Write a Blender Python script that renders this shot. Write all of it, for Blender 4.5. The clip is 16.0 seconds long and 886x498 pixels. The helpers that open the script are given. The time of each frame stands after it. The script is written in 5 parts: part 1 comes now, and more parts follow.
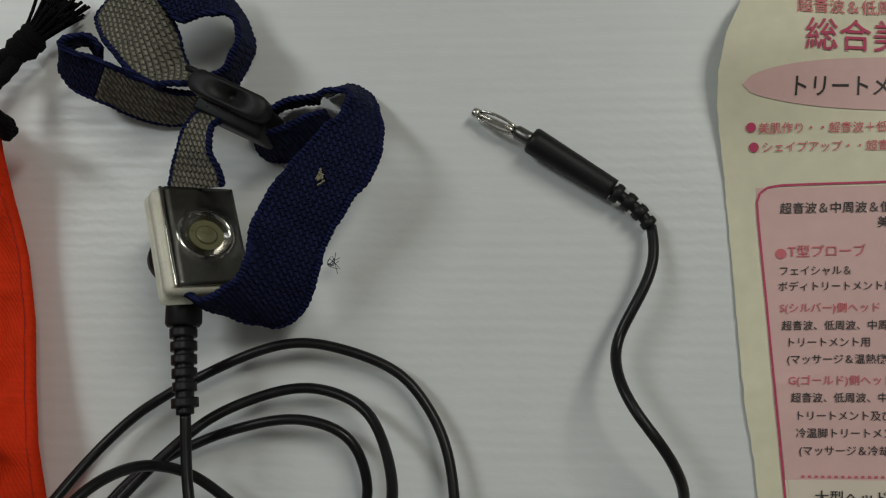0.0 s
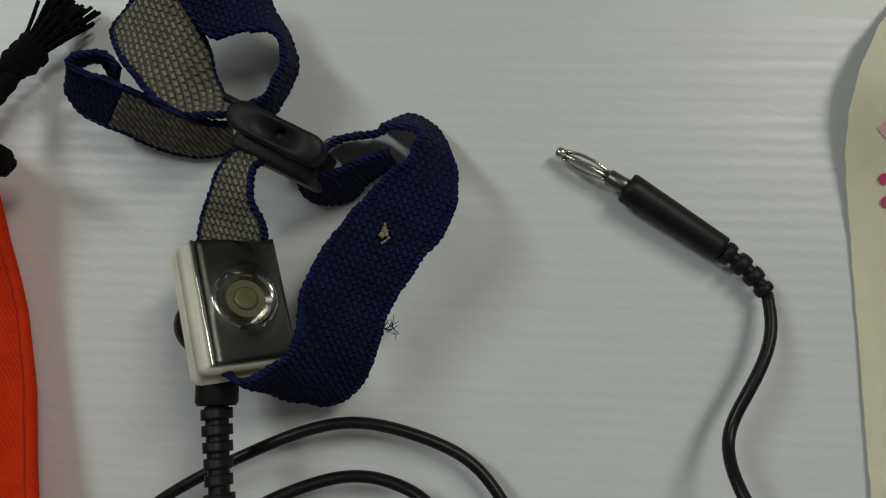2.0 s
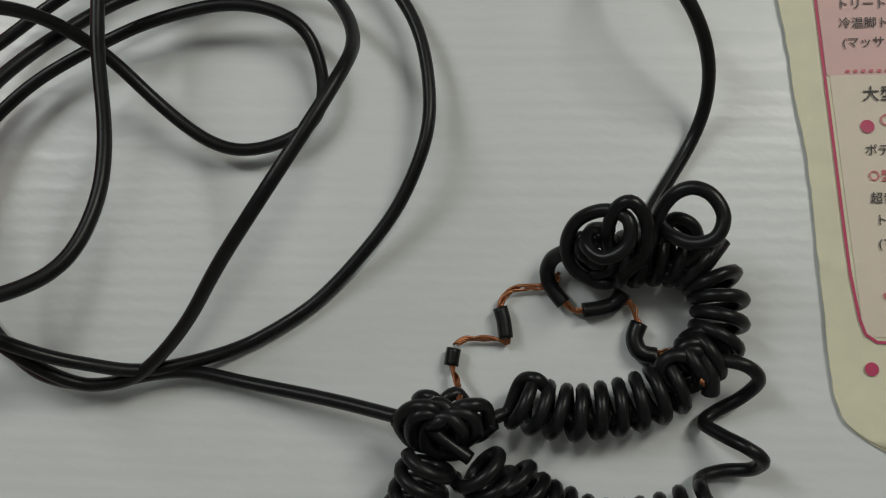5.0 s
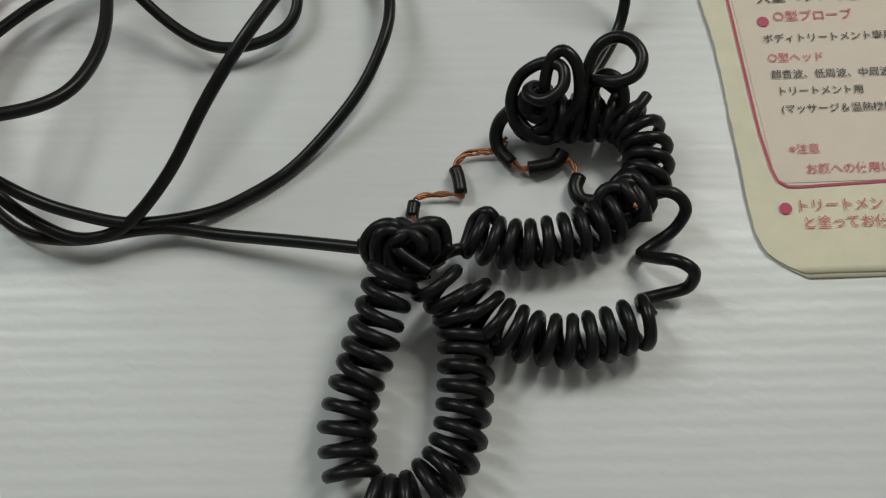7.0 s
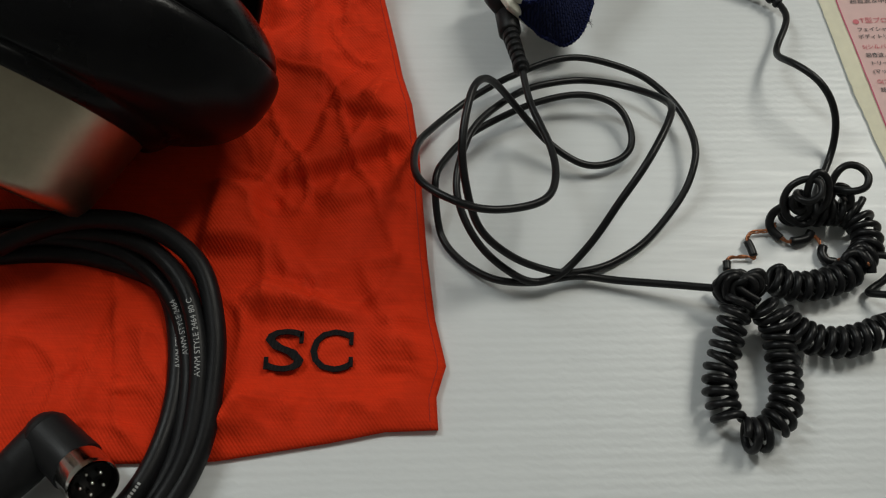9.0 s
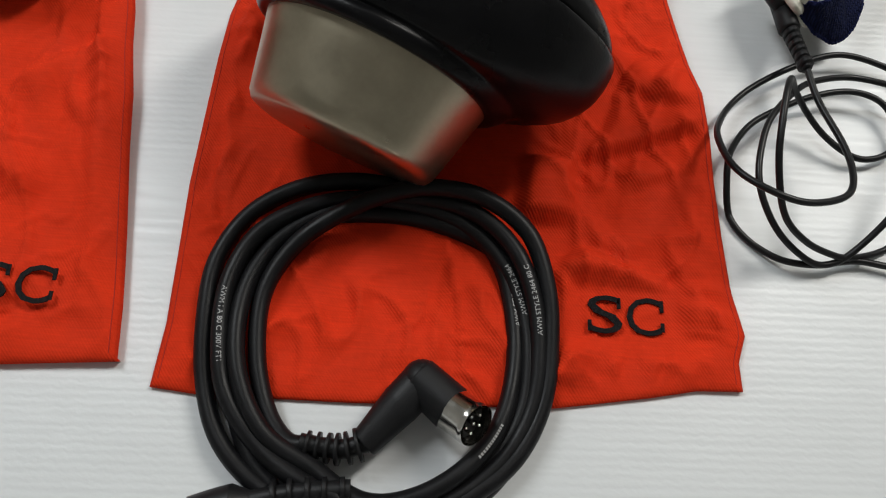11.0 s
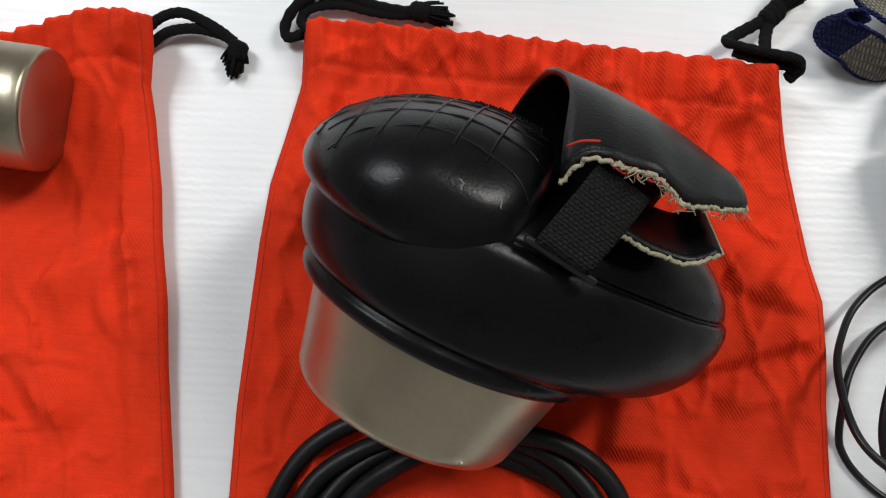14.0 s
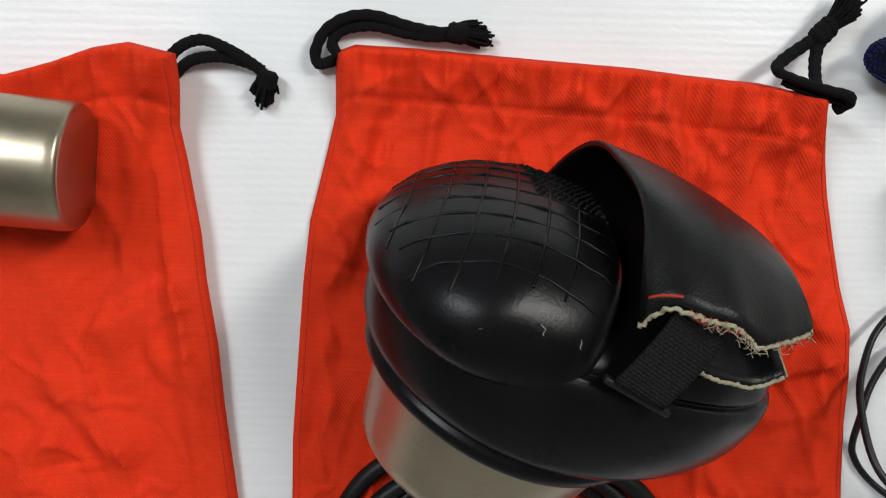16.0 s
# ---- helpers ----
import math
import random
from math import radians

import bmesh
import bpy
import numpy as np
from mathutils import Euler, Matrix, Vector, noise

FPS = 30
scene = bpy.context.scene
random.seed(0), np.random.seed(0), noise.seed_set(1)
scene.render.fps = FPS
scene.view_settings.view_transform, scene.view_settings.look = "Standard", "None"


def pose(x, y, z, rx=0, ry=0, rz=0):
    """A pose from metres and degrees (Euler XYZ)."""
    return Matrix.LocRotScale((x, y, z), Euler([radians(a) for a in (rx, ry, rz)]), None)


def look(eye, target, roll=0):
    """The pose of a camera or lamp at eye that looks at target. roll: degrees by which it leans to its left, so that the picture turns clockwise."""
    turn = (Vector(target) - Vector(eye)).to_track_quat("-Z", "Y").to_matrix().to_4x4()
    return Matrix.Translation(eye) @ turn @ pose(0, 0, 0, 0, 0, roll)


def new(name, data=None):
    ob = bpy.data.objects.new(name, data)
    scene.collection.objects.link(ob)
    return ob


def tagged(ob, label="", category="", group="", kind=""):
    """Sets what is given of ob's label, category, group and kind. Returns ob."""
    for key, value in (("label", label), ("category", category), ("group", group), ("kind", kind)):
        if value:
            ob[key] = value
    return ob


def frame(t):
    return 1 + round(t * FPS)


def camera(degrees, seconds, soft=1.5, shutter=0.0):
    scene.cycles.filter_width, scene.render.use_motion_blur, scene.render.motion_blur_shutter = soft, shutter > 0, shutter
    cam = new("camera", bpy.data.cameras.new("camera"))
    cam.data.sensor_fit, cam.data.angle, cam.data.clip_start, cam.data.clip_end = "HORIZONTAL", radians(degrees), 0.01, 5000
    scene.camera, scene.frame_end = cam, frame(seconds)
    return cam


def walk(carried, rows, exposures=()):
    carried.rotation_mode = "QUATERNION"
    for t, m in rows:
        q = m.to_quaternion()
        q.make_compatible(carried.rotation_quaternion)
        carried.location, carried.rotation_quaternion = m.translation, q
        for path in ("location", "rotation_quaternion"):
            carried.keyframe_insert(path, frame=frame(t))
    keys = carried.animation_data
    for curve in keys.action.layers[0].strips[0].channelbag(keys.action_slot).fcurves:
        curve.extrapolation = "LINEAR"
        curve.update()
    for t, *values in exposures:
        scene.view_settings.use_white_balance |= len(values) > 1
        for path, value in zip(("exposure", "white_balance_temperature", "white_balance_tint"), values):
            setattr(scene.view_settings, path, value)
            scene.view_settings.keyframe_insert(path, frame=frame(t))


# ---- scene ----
cam = camera(55.41, 16.0, soft=1.2)


def aim(x, y, z, p, r, a):
    """A camera that looks straight down when all turns are 0."""
    m = Matrix.Rotation(radians(p), 4, "X") @ Matrix.Rotation(radians(r), 4, "Y") @ Matrix.Rotation(radians(a), 4, "Z")
    m.translation = (x, y, z)
    return m


PATH = [
    (0.0, -0.00215, -0.00977, 0.22729, 7.081, 5.835, 2.003),
    (0.5, -0.01453, 0.01449, 0.21527, 5.555, 5.556, 2.459),
    (1.0, -0.02594, 0.02711, 0.2048, 3.95, 4.511, 3.11),
    (1.5, -0.02902, 0.02451, 0.19995, 4.822, 4.418, 3.309),
    (2.0, -0.02906, 0.01372, 0.19825, 5.309, 4.336, 3.162),
    (2.5, -0.02792, -0.01146, 0.19574, 7.401, 4.165, 3.138),
    (3.0, -0.02217, -0.03781, 0.19195, 9.526, 5.383, 2.59),
    (3.5, -0.02049, -0.06257, 0.18743, 11.323, 5.111, 2.145),
    (4.0, -0.01549, -0.07918, 0.18529, 10.883, 4.837, 2.717),
    (4.5, -0.00843, -0.09537, 0.18017, 10.763, 4.637, 2.464),
    (5.0, -0.00232, -0.10912, 0.17377, 10.15, 3.976, 2.638),
    (7.3, 0.00229, -0.18912, 0.17342, 23.502, 1.894, 0.241),
    (7.5, 0.00013, -0.19631, 0.18305, 24.394, 2.309, -0.307),
    (8.0, -0.01893, -0.21931, 0.21723, 27.918, 1.912, -0.832),
    (8.5, -0.06257, -0.23223, 0.25369, 28.756, 0.412, -0.22),
    (9.0, -0.11958, -0.23891, 0.27685, 27.555, -0.812, 1.09),
    (9.5, -0.17497, -0.24979, 0.28856, 25.403, -1.923, 2.417),
    (9.7, -0.19458, -0.25463, 0.29138, 24.667, -2.494, 2.843),
    (11.8, -0.24212, -0.22393, 0.32157, 22.454, 0.236, 4.529),
    (12.0, -0.24274, -0.21687, 0.32285, 23.212, 0.438, 4.59),
    (12.5, -0.24641, -0.18454, 0.32944, 22.538, 0.381, 5.172),
    (13.0, -0.24897, -0.1551, 0.3305, 20.574, 0.843, 5.135),
    (13.5, -0.25246, -0.12069, 0.32456, 15.674, 1.48, 4.554),
    (14.0, -0.26186, -0.07502, 0.3177, 8.457, 0.808, 4.445),
    (14.5, -0.26488, -0.04121, 0.31376, 1.81, 0.642, 4.378),
    (15.0, -0.26462, -0.01097, 0.31176, -4.011, 0.411, 3.816),
    (15.5, -0.26953, 0.0006, 0.31482, -5.087, -0.347, 2.81),
    (16.0, -0.29851, 0.01142, 0.32252, -4.974, -2.663, 2.896),
]
walk(cam, [(r[0], aim(*r[1:])) for r in PATH],
     exposures=[(0.0, -0.70, 6720, 4), (1.0, -0.82, 6700, 3), (3.0, -0.54, 6700, 3), (5.0, -0.50, 6720, 4), (7.5, -0.26, 6700, 4), (9.7, -0.36, 6700, 5), (11.8, 0.52, 6450, 10), (14.5, 0.54, 6430, 10), (16.0, 0.52, 6420, 9)])

# ---- light: two ceiling lights in a plain white room ----
world = bpy.data.worlds.new("room_air")
scene.world = world
world.use_nodes = True
world.node_tree.nodes["Background"].inputs[0].default_value = (0.75, 0.8, 0.85, 1)
world.node_tree.nodes["Background"].inputs[1].default_value = 0.035


def ceiling_lamp(name, x, y, z, sx, sy, watts, target, colour):
    d = bpy.data.lights.new(name, "AREA")
    d.shape, d.size, d.size_y, d.energy, d.color = "RECTANGLE", sx, sy, watts, colour
    ob = new(name, d)
    ob.matrix_world = look((x, y, z), target)
    return ob


ceiling_lamp("ceiling_lamp_east", 0.75, 0.75, 1.6, 0.3, 1.0, 19.5, (-0.2, -0.05, 0), (1.0, 0.97, 0.92))
ceiling_lamp("ceiling_lamp_west", -1.15, 0.65, 1.6, 0.3, 1.0, 16.5, (-0.2, -0.05, 0), (0.93, 0.97, 1.0))


# ---- materials ----
def material(name, colour, rough=0.5, metal=0.0, scale=60.0, vary=0.15, bump=0.0, bump_scale=900.0, coat=0.0, stains=0.0, spec=0.5, sheen=0.0):
    """A surface with colour that varies at two scales and a fine relief."""
    m = bpy.data.materials.new(name)
    m.use_nodes = True
    nt = m.node_tree
    b = nt.nodes["Principled BSDF"]
    b.inputs["Metallic"].default_value = metal
    b.inputs["Roughness"].default_value = rough
    b.inputs["Coat Weight"].default_value = coat
    b.inputs["Specular IOR Level"].default_value = spec
    b.inputs["Sheen Weight"].default_value = sheen
    tc = nt.nodes.new("ShaderNodeTexCoord")
    n1 = nt.nodes.new("ShaderNodeTexNoise")
    n1.inputs["Scale"].default_value = scale
    n1.inputs["Detail"].default_value = 5
    n2 = nt.nodes.new("ShaderNodeTexNoise")
    n2.inputs["Scale"].default_value = scale * 9
    n2.inputs["Detail"].default_value = 3
    nt.links.new(tc.outputs["Object"], n1.inputs["Vector"])
    nt.links.new(tc.outputs["Object"], n2.inputs["Vector"])
    add = nt.nodes.new("ShaderNodeMath")
    add.operation = "MULTIPLY_ADD"
    add.inputs[1].default_value = 0.5
    nt.links.new(n2.outputs["Fac"], add.inputs[0])
    nt.links.new(n1.outputs["Fac"], add.inputs[2])
    ramp = nt.nodes.new("ShaderNodeValToRGB")
    ramp.color_ramp.elements[0].position, ramp.color_ramp.elements[1].position = 0.45, 1.05
    ramp.color_ramp.elements[0].color = (*[c * (1 - vary) for c in colour], 1)
    ramp.color_ramp.elements[1].color = (*[min(1, c * (1 + vary)) for c in colour], 1)
    nt.links.new(add.outputs[0], ramp.inputs[0])
    nt.links.new(ramp.outputs[0], b.inputs["Base Color"])
    rr = nt.nodes.new("ShaderNodeMapRange")
    rr.inputs["From Min"].default_value, rr.inputs["From Max"].default_value = 0.3, 0.7
    rr.inputs["To Min"].default_value, rr.inputs["To Max"].default_value = max(0.02, rough - 0.07), min(1, rough + 0.07)
    nt.links.new(n1.outputs["Fac"], rr.inputs[0])
    nt.links.new(rr.outputs[0], b.inputs["Roughness"])
    if bump:
        n3 = nt.nodes.new("ShaderNodeTexNoise")
        n3.inputs["Scale"].default_value = bump_scale
        nt.links.new(tc.outputs["Object"], n3.inputs["Vector"])
        bp = nt.nodes.new("ShaderNodeBump")
        bp.inputs["Strength"].default_value = bump
        bp.inputs["Distance"].default_value = 0.0006
        nt.links.new(n3.outputs["Fac"], bp.inputs["Height"])
        nt.links.new(bp.outputs[0], b.inputs["Normal"])
    return m


def bumped(m, kind, scale, angle=0.0, strength=0.4, distance=0.0004, stretch=(1, 1, 1), source="Object", distortion=0.0, gap_shade=None):
    """Adds a woven or ribbed relief to a material, on top of what it has."""
    nt = m.node_tree
    b = nt.nodes["Principled BSDF"]
    tc = nt.nodes.new("ShaderNodeTexCoord")
    mp = nt.nodes.new("ShaderNodeMapping")
    mp.inputs["Rotation"].default_value = (0, 0, radians(angle))
    mp.inputs["Scale"].default_value = stretch
    nt.links.new(tc.outputs[source], mp.inputs[0])
    if kind == "wave":
        tx = nt.nodes.new("ShaderNodeTexWave")
        tx.bands_direction = "Y"
        tx.inputs["Distortion"].default_value = distortion
        tx.inputs["Detail Scale"].default_value = 3
    elif kind == "brick":
        tx = nt.nodes.new("ShaderNodeTexBrick")
        tx.inputs["Mortar Size"].default_value = 0.12
        tx.inputs["Mortar Smooth"].default_value = 1.0
        tx.inputs["Brick Width"].default_value = 0.55
        tx.inputs["Row Height"].default_value = 0.35
    else:
        tx = nt.nodes.new("ShaderNodeTexVoronoi")
    tx.inputs["Scale"].default_value = scale
    nt.links.new(mp.outputs[0], tx.inputs["Vector"])
    bp = nt.nodes.new("ShaderNodeBump")
    bp.inputs["Strength"].default_value, bp.inputs["Distance"].default_value = strength, distance
    out = {"wave": 1, "brick": 1}.get(kind, 0)
    nt.links.new(tx.outputs[out], bp.inputs["Height"])
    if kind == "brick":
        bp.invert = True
        # shade between the stitches, put into the colour as a darker tone
        if gap_shade:
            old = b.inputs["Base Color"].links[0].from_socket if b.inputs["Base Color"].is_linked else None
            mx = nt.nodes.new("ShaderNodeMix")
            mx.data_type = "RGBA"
            mx.inputs[7].default_value = gap_shade
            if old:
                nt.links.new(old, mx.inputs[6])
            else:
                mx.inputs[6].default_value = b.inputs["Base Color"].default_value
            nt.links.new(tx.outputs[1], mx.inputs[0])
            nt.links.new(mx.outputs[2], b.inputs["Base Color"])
    if b.inputs["Normal"].is_linked:
        nt.links.new(b.inputs["Normal"].links[0].from_socket, bp.inputs["Normal"])
    nt.links.new(bp.outputs[0], b.inputs["Normal"])
    return m


BOARD = bumped(material("white_fluted_plastic", (0.74, 0.76, 0.77), 0.38, scale=9, vary=0.03, bump=0.02, bump_scale=300), "wave", 95, -2.2, 0.05, 0.0006, distortion=3.0)


def streaked(m, stretch, angle, amount, rough=0.0):
    """Long thin streaks along a material's grain, in colour and gloss."""
    nt = m.node_tree
    b = nt.nodes["Principled BSDF"]
    tc, mp, tx = (nt.nodes.new("ShaderNode" + k) for k in ("TexCoord", "Mapping", "TexNoise"))
    mp.inputs["Rotation"].default_value = (0, 0, radians(angle))
    mp.inputs["Scale"].default_value = stretch
    tx.inputs["Scale"].default_value, tx.inputs["Detail"].default_value = 1.0, 4
    nt.links.new(tc.outputs["Object"], mp.inputs[0])
    nt.links.new(mp.outputs[0], tx.inputs["Vector"])
    rg = nt.nodes.new("ShaderNodeMapRange")
    rg.inputs["From Min"].default_value, rg.inputs["From Max"].default_value = 0.35, 0.68
    rg.inputs["To Min"].default_value, rg.inputs["To Max"].default_value = 1 - amount, 1 + amount
    nt.links.new(tx.outputs["Fac"], rg.inputs[0])
    mx = nt.nodes.new("ShaderNodeVectorMath")
    mx.operation = "SCALE"
    nt.links.new(b.inputs["Base Color"].links[0].from_socket, mx.inputs[0])
    nt.links.new(rg.outputs[0], mx.inputs["Scale"])
    nt.links.new(mx.outputs[0], b.inputs["Base Color"])
    if rough:
        rr = nt.nodes.new("ShaderNodeMapRange")
        rr.inputs["From Min"].default_value, rr.inputs["From Max"].default_value = 0.4, 0.75
        rr.inputs["To Min"].default_value, rr.inputs["To Max"].default_value = rough, rough * 0.72
        nt.links.new(tx.outputs["Fac"], rr.inputs[0])
        nt.links.new(rr.outputs[0], b.inputs["Roughness"])
    return m


# highlights along the flutes, put into the colour as paler streaks
streaked(BOARD, (22, 420, 1), -2.2, 0.021, 0.40)
TABLE = material("table_wood", (0.3, 0.2, 0.12), 0.5)
WALL = material("white_wall_paint", (0.78, 0.78, 0.76), 0.8, scale=2, vary=0.05)
FLOOR = material("grey_floor_vinyl", (0.25, 0.25, 0.25), 0.5, scale=4)
RED = bumped(bumped(material("red_twill_cotton", (0.68, 0.035, 0.008), 0.8, scale=45, vary=0.09, bump=0.05, bump_scale=1500, spec=0.12), "wave", 300, 52, 0.30, 0.0004), "wave", 420, -38, 0.06, 0.0003)
streaked(RED, (60, 1300, 1), 52, 0.055)
RED_DARK = material("red_seam_thread", (0.42, 0.02, 0.008), 0.85)
BLACK_CORD = bumped(material("black_woven_cord", (0.006, 0.006, 0.007), 0.9, bump=0.6, bump_scale=2500, spec=0.15), "wave", 500, 30, 0.7, 0.0005)
THREAD = bumped(material("black_embroidery_thread", (0.008, 0.008, 0.009), 0.7, bump=0.3, spec=0.2), "wave", 700, 80, 0.6, 0.0004)
CABLE = material("black_pvc_cable", (0.008, 0.008, 0.009), 0.36, scale=120, vary=0.3, bump=0.05, bump_scale=600, spec=0.3)
CABLE_MATT = material("black_rubber_cable", (0.008, 0.008, 0.009), 0.42, scale=90, vary=0.3, bump=0.1, bump_scale=700, spec=0.2)
RUBBER = material("black_soft_rubber", (0.0035, 0.0035, 0.0042), 0.31, scale=40, vary=0.35, bump=0.1, bump_scale=900, spec=0.17)
PLASTIC = material("black_moulded_plastic", (0.008, 0.008, 0.009), 0.48, scale=80, vary=0.25, bump=0.12, bump_scale=1800, spec=0.3)
LEATHER = material("black_artificial_leather", (0.0045, 0.0045, 0.005), 0.38, scale=60, vary=0.3, bump=0.25, bump_scale=1300, spec=0.24)
WEBBING = bumped(material("black_elastic_webbing", (0.014, 0.014, 0.0135), 0.9, spec=0.15, bump=0.8, bump_scale=2200), "brick", 330, 12, 0.9, 0.0008)
FRAY = material("frayed_linen_backing", (0.34, 0.31, 0.21), 0.95, scale=300, vary=0.35, bump=1.0, bump_scale=2500)
CUP = material("champagne_satin_metal", (0.42, 0.37, 0.275), 0.34, metal=1.0, scale=50, vary=0.08, bump=0.04, bump_scale=2500)
STEEL = material("brushed_steel_plate", (0.17, 0.167, 0.158), 0.36, metal=1.0, scale=90, vary=0.15, bump=0.03)
CHROME = material("nickel_plating", (0.62, 0.60, 0.56), 0.16, metal=1.0, scale=200, vary=0.15)
COPPER = material("bare_copper_strand", (0.42, 0.17, 0.085), 0.42, metal=1.0, scale=400, vary=0.3)
WHITE_PLASTIC = material("aged_white_plastic", (0.70, 0.68, 0.58), 0.4, scale=120, vary=0.12)
RESIN = material("greenish_resin", (0.16, 0.155, 0.085), 0.3, scale=200, vary=0.25)
NAVY = bumped(material("navy_knitted_elastic", (0.013, 0.018, 0.064), 0.95, scale=300, vary=0.5, bump=0.6, bump_scale=1600, spec=0.15), "brick", 290, 68, 1.0, 0.0009, gap_shade=(0.009, 0.012, 0.042, 1))
GREY = bumped(material("grey_knitted_lining", (0.24, 0.225, 0.175), 0.95, scale=260, vary=0.4, bump=0.6, bump_scale=1600), "brick", 290, 62, 1.0, 0.0009, gap_shade=(0.12, 0.112, 0.095, 1))
NAVY_EDGE = bumped(material("navy_overlocked_edge", (0.013, 0.018, 0.075), 0.95, scale=300, vary=0.4, bump=0.5, spec=0.15), "wave", 330, 20, 0.9, 0.0008)
PAPER = material("cream_coated_paper", (0.75, 0.71, 0.54), 0.55, scale=25, vary=0.10, bump=0.03, bump_scale=300)
PINK = material("pale_pink_print", (0.72, 0.47, 0.45), 0.55, scale=25, vary=0.06)
PINK_SOFT = material("fading_pink_print", (0.75, 0.65, 0.55), 0.55, scale=25, vary=0.05)
ROSE = material("rose_ink", (0.52, 0.045, 0.13), 0.55, scale=300, vary=0.12)
ROSE_LIGHT = material("light_rose_ink", (0.62, 0.14, 0.17), 0.55, scale=300, vary=0.12)
INK = material("black_ink", (0.03, 0.028, 0.03), 0.55, scale=300, vary=0.2)
WHITE_INK = material("white_cable_print", (0.42, 0.42, 0.42), 0.7)


# ---- shaping tools (working units in, metres out) ----
MM = 0.0008  # one working unit is 0.8 mm


def link(name, bm, mats, parent=None, label="", smooth=True):
    me = bpy.data.meshes.new(name)
    bmesh.ops.recalc_face_normals(bm, faces=bm.faces)
    bm.to_mesh(me)
    bm.free()
    for m in (mats if isinstance(mats, (list, tuple)) else [mats]):
        me.materials.append(m)
    if smooth:
        me.shade_smooth()
    ob = new(name, me)
    if parent:
        ob.parent = parent
    if label:
        ob["label"] = label
    return ob


def part(name, bm, mat, parent, label="", smooth=True):
    return link(name, bm, mat, parent, label, smooth)


def thing(name, label, category, at=None, group=""):
    ob = new(name)
    ob.empty_display_size = 0.01
    if at is not None:
        ob.matrix_world = at
    return tagged(ob, label, category, group)


def spline(pts, n=6, closed=False):
    """A smooth line through points in working units."""
    p = [Vector(q) if len(q) == 3 else Vector((q[0], q[1], 0)) for q in pts]
    out, k = [], len(p)
    for i in range(k if closed else k - 1):
        a = p[(i - 1) % k] if closed else p[max(i - 1, 0)]
        b, c = p[i], p[(i + 1) % k]
        d = p[(i + 2) % k] if closed else p[min(i + 2, k - 1)]
        for j in range(n):
            t = j / n
            out.append(0.5 * ((2 * b) + (c - a) * t + (2 * a - 5 * b + 4 * c - d) * t * t + (3 * b - a - 3 * c + d) * t ** 3))
    if not closed:
        out.append(p[-1])
    return out


def evenly(pts, step):
    """The same line with points at even steps."""
    out, left = [pts[0].copy()], step
    for a, b in zip(pts, pts[1:]):
        d, s = (b - a).length, 0.0
        while d - s >= left:
            s += left
            out.append(a.lerp(b, s / d))
            left = step
        left -= d - s
    out.append(pts[-1].copy())
    return out


def frames(pts):
    """Tangent, side and up along a line, turning as little as can be."""
    tang = [(pts[min(i + 1, len(pts) - 1)] - pts[max(i - 1, 0)]).normalized() for i in range(len(pts))]
    side = tang[0].cross(Vector((0, 0, 1)))
    if side.length < 1e-3:
        side = tang[0].cross(Vector((0, 1, 0)))
    side.normalize()
    out = []
    for t in tang:
        side = (side - t * side.dot(t)).normalized()
        out.append((t, side, side.cross(t)))
    return out


def tube(bm, pts, radius, sides=10, caps=True, mat=0, flat=1.0):
    """A round bar along points in working units; radius is a number or a function of 0..1 along it."""
    rings, fr = [], frames(pts)
    for i, (p, (t, s, u)) in enumerate(zip(pts, fr)):
        r = radius(i / max(1, len(pts) - 1)) if callable(radius) else radius
        rings.append([bm.verts.new((p + (s * math.cos(a) + u * math.sin(a) * flat) * r) * MM) for a in [2 * math.pi * k / sides for k in range(sides)]])
    for a, b in zip(rings, rings[1:]):
        for k in range(sides):
            f = bm.faces.new((a[k], a[(k + 1) % sides], b[(k + 1) % sides], b[k]))
            f.material_index = mat
    if caps:
        for r in (rings[0], rings[-1]):
            bm.faces.new(r).material_index = mat
    return bm


def helix(axis, radius, turns, wire, per_turn=18, phase=0.0, squash=0.85, lift=True):
    """The centre line of a coil that winds about an axis line."""
    pts = evenly(spline(axis, 10), 0.5)
    fr = frames(pts)
    count, out = int(turns * per_turn), []
    for i in range(count + 1):
        f = i / count * (len(pts) - 1)
        k = min(int(f), len(pts) - 2)
        p = pts[k].lerp(pts[k + 1], f - k)
        t, s, u = fr[k]
        a = phase + 2 * math.pi * turns * i / count
        r = radius * (1 + 0.10 * noise.noise(p * 0.11))
        out.append(p + s * math.cos(a) * r + u * math.sin(a) * r * squash)
    return out


def lathe(bm, profile, sides=40, axis="Y", mat=0):
    """Turns a profile of (radius, along) in working units about an axis."""
    rings = []
    for r, h in profile:
        ring = []
        for k in range(sides):
            a = 2 * math.pi * k / sides
            c, s = max(r, 0.01) * math.cos(a), max(r, 0.01) * math.sin(a)
            ring.append(bm.verts.new(Vector({"Y": (c, h, s), "X": (h, c, s), "Z": (c, s, h)}[axis]) * MM))
        rings.append(ring)
    for a, b in zip(rings, rings[1:]):
        for k in range(sides):
            bm.faces.new((a[k], a[(k + 1) % sides], b[(k + 1) % sides], b[k])).material_index = mat
    bm.faces.new(rings[0]).material_index = mat
    bm.faces.new(rings[-1]).material_index = mat
    return bm


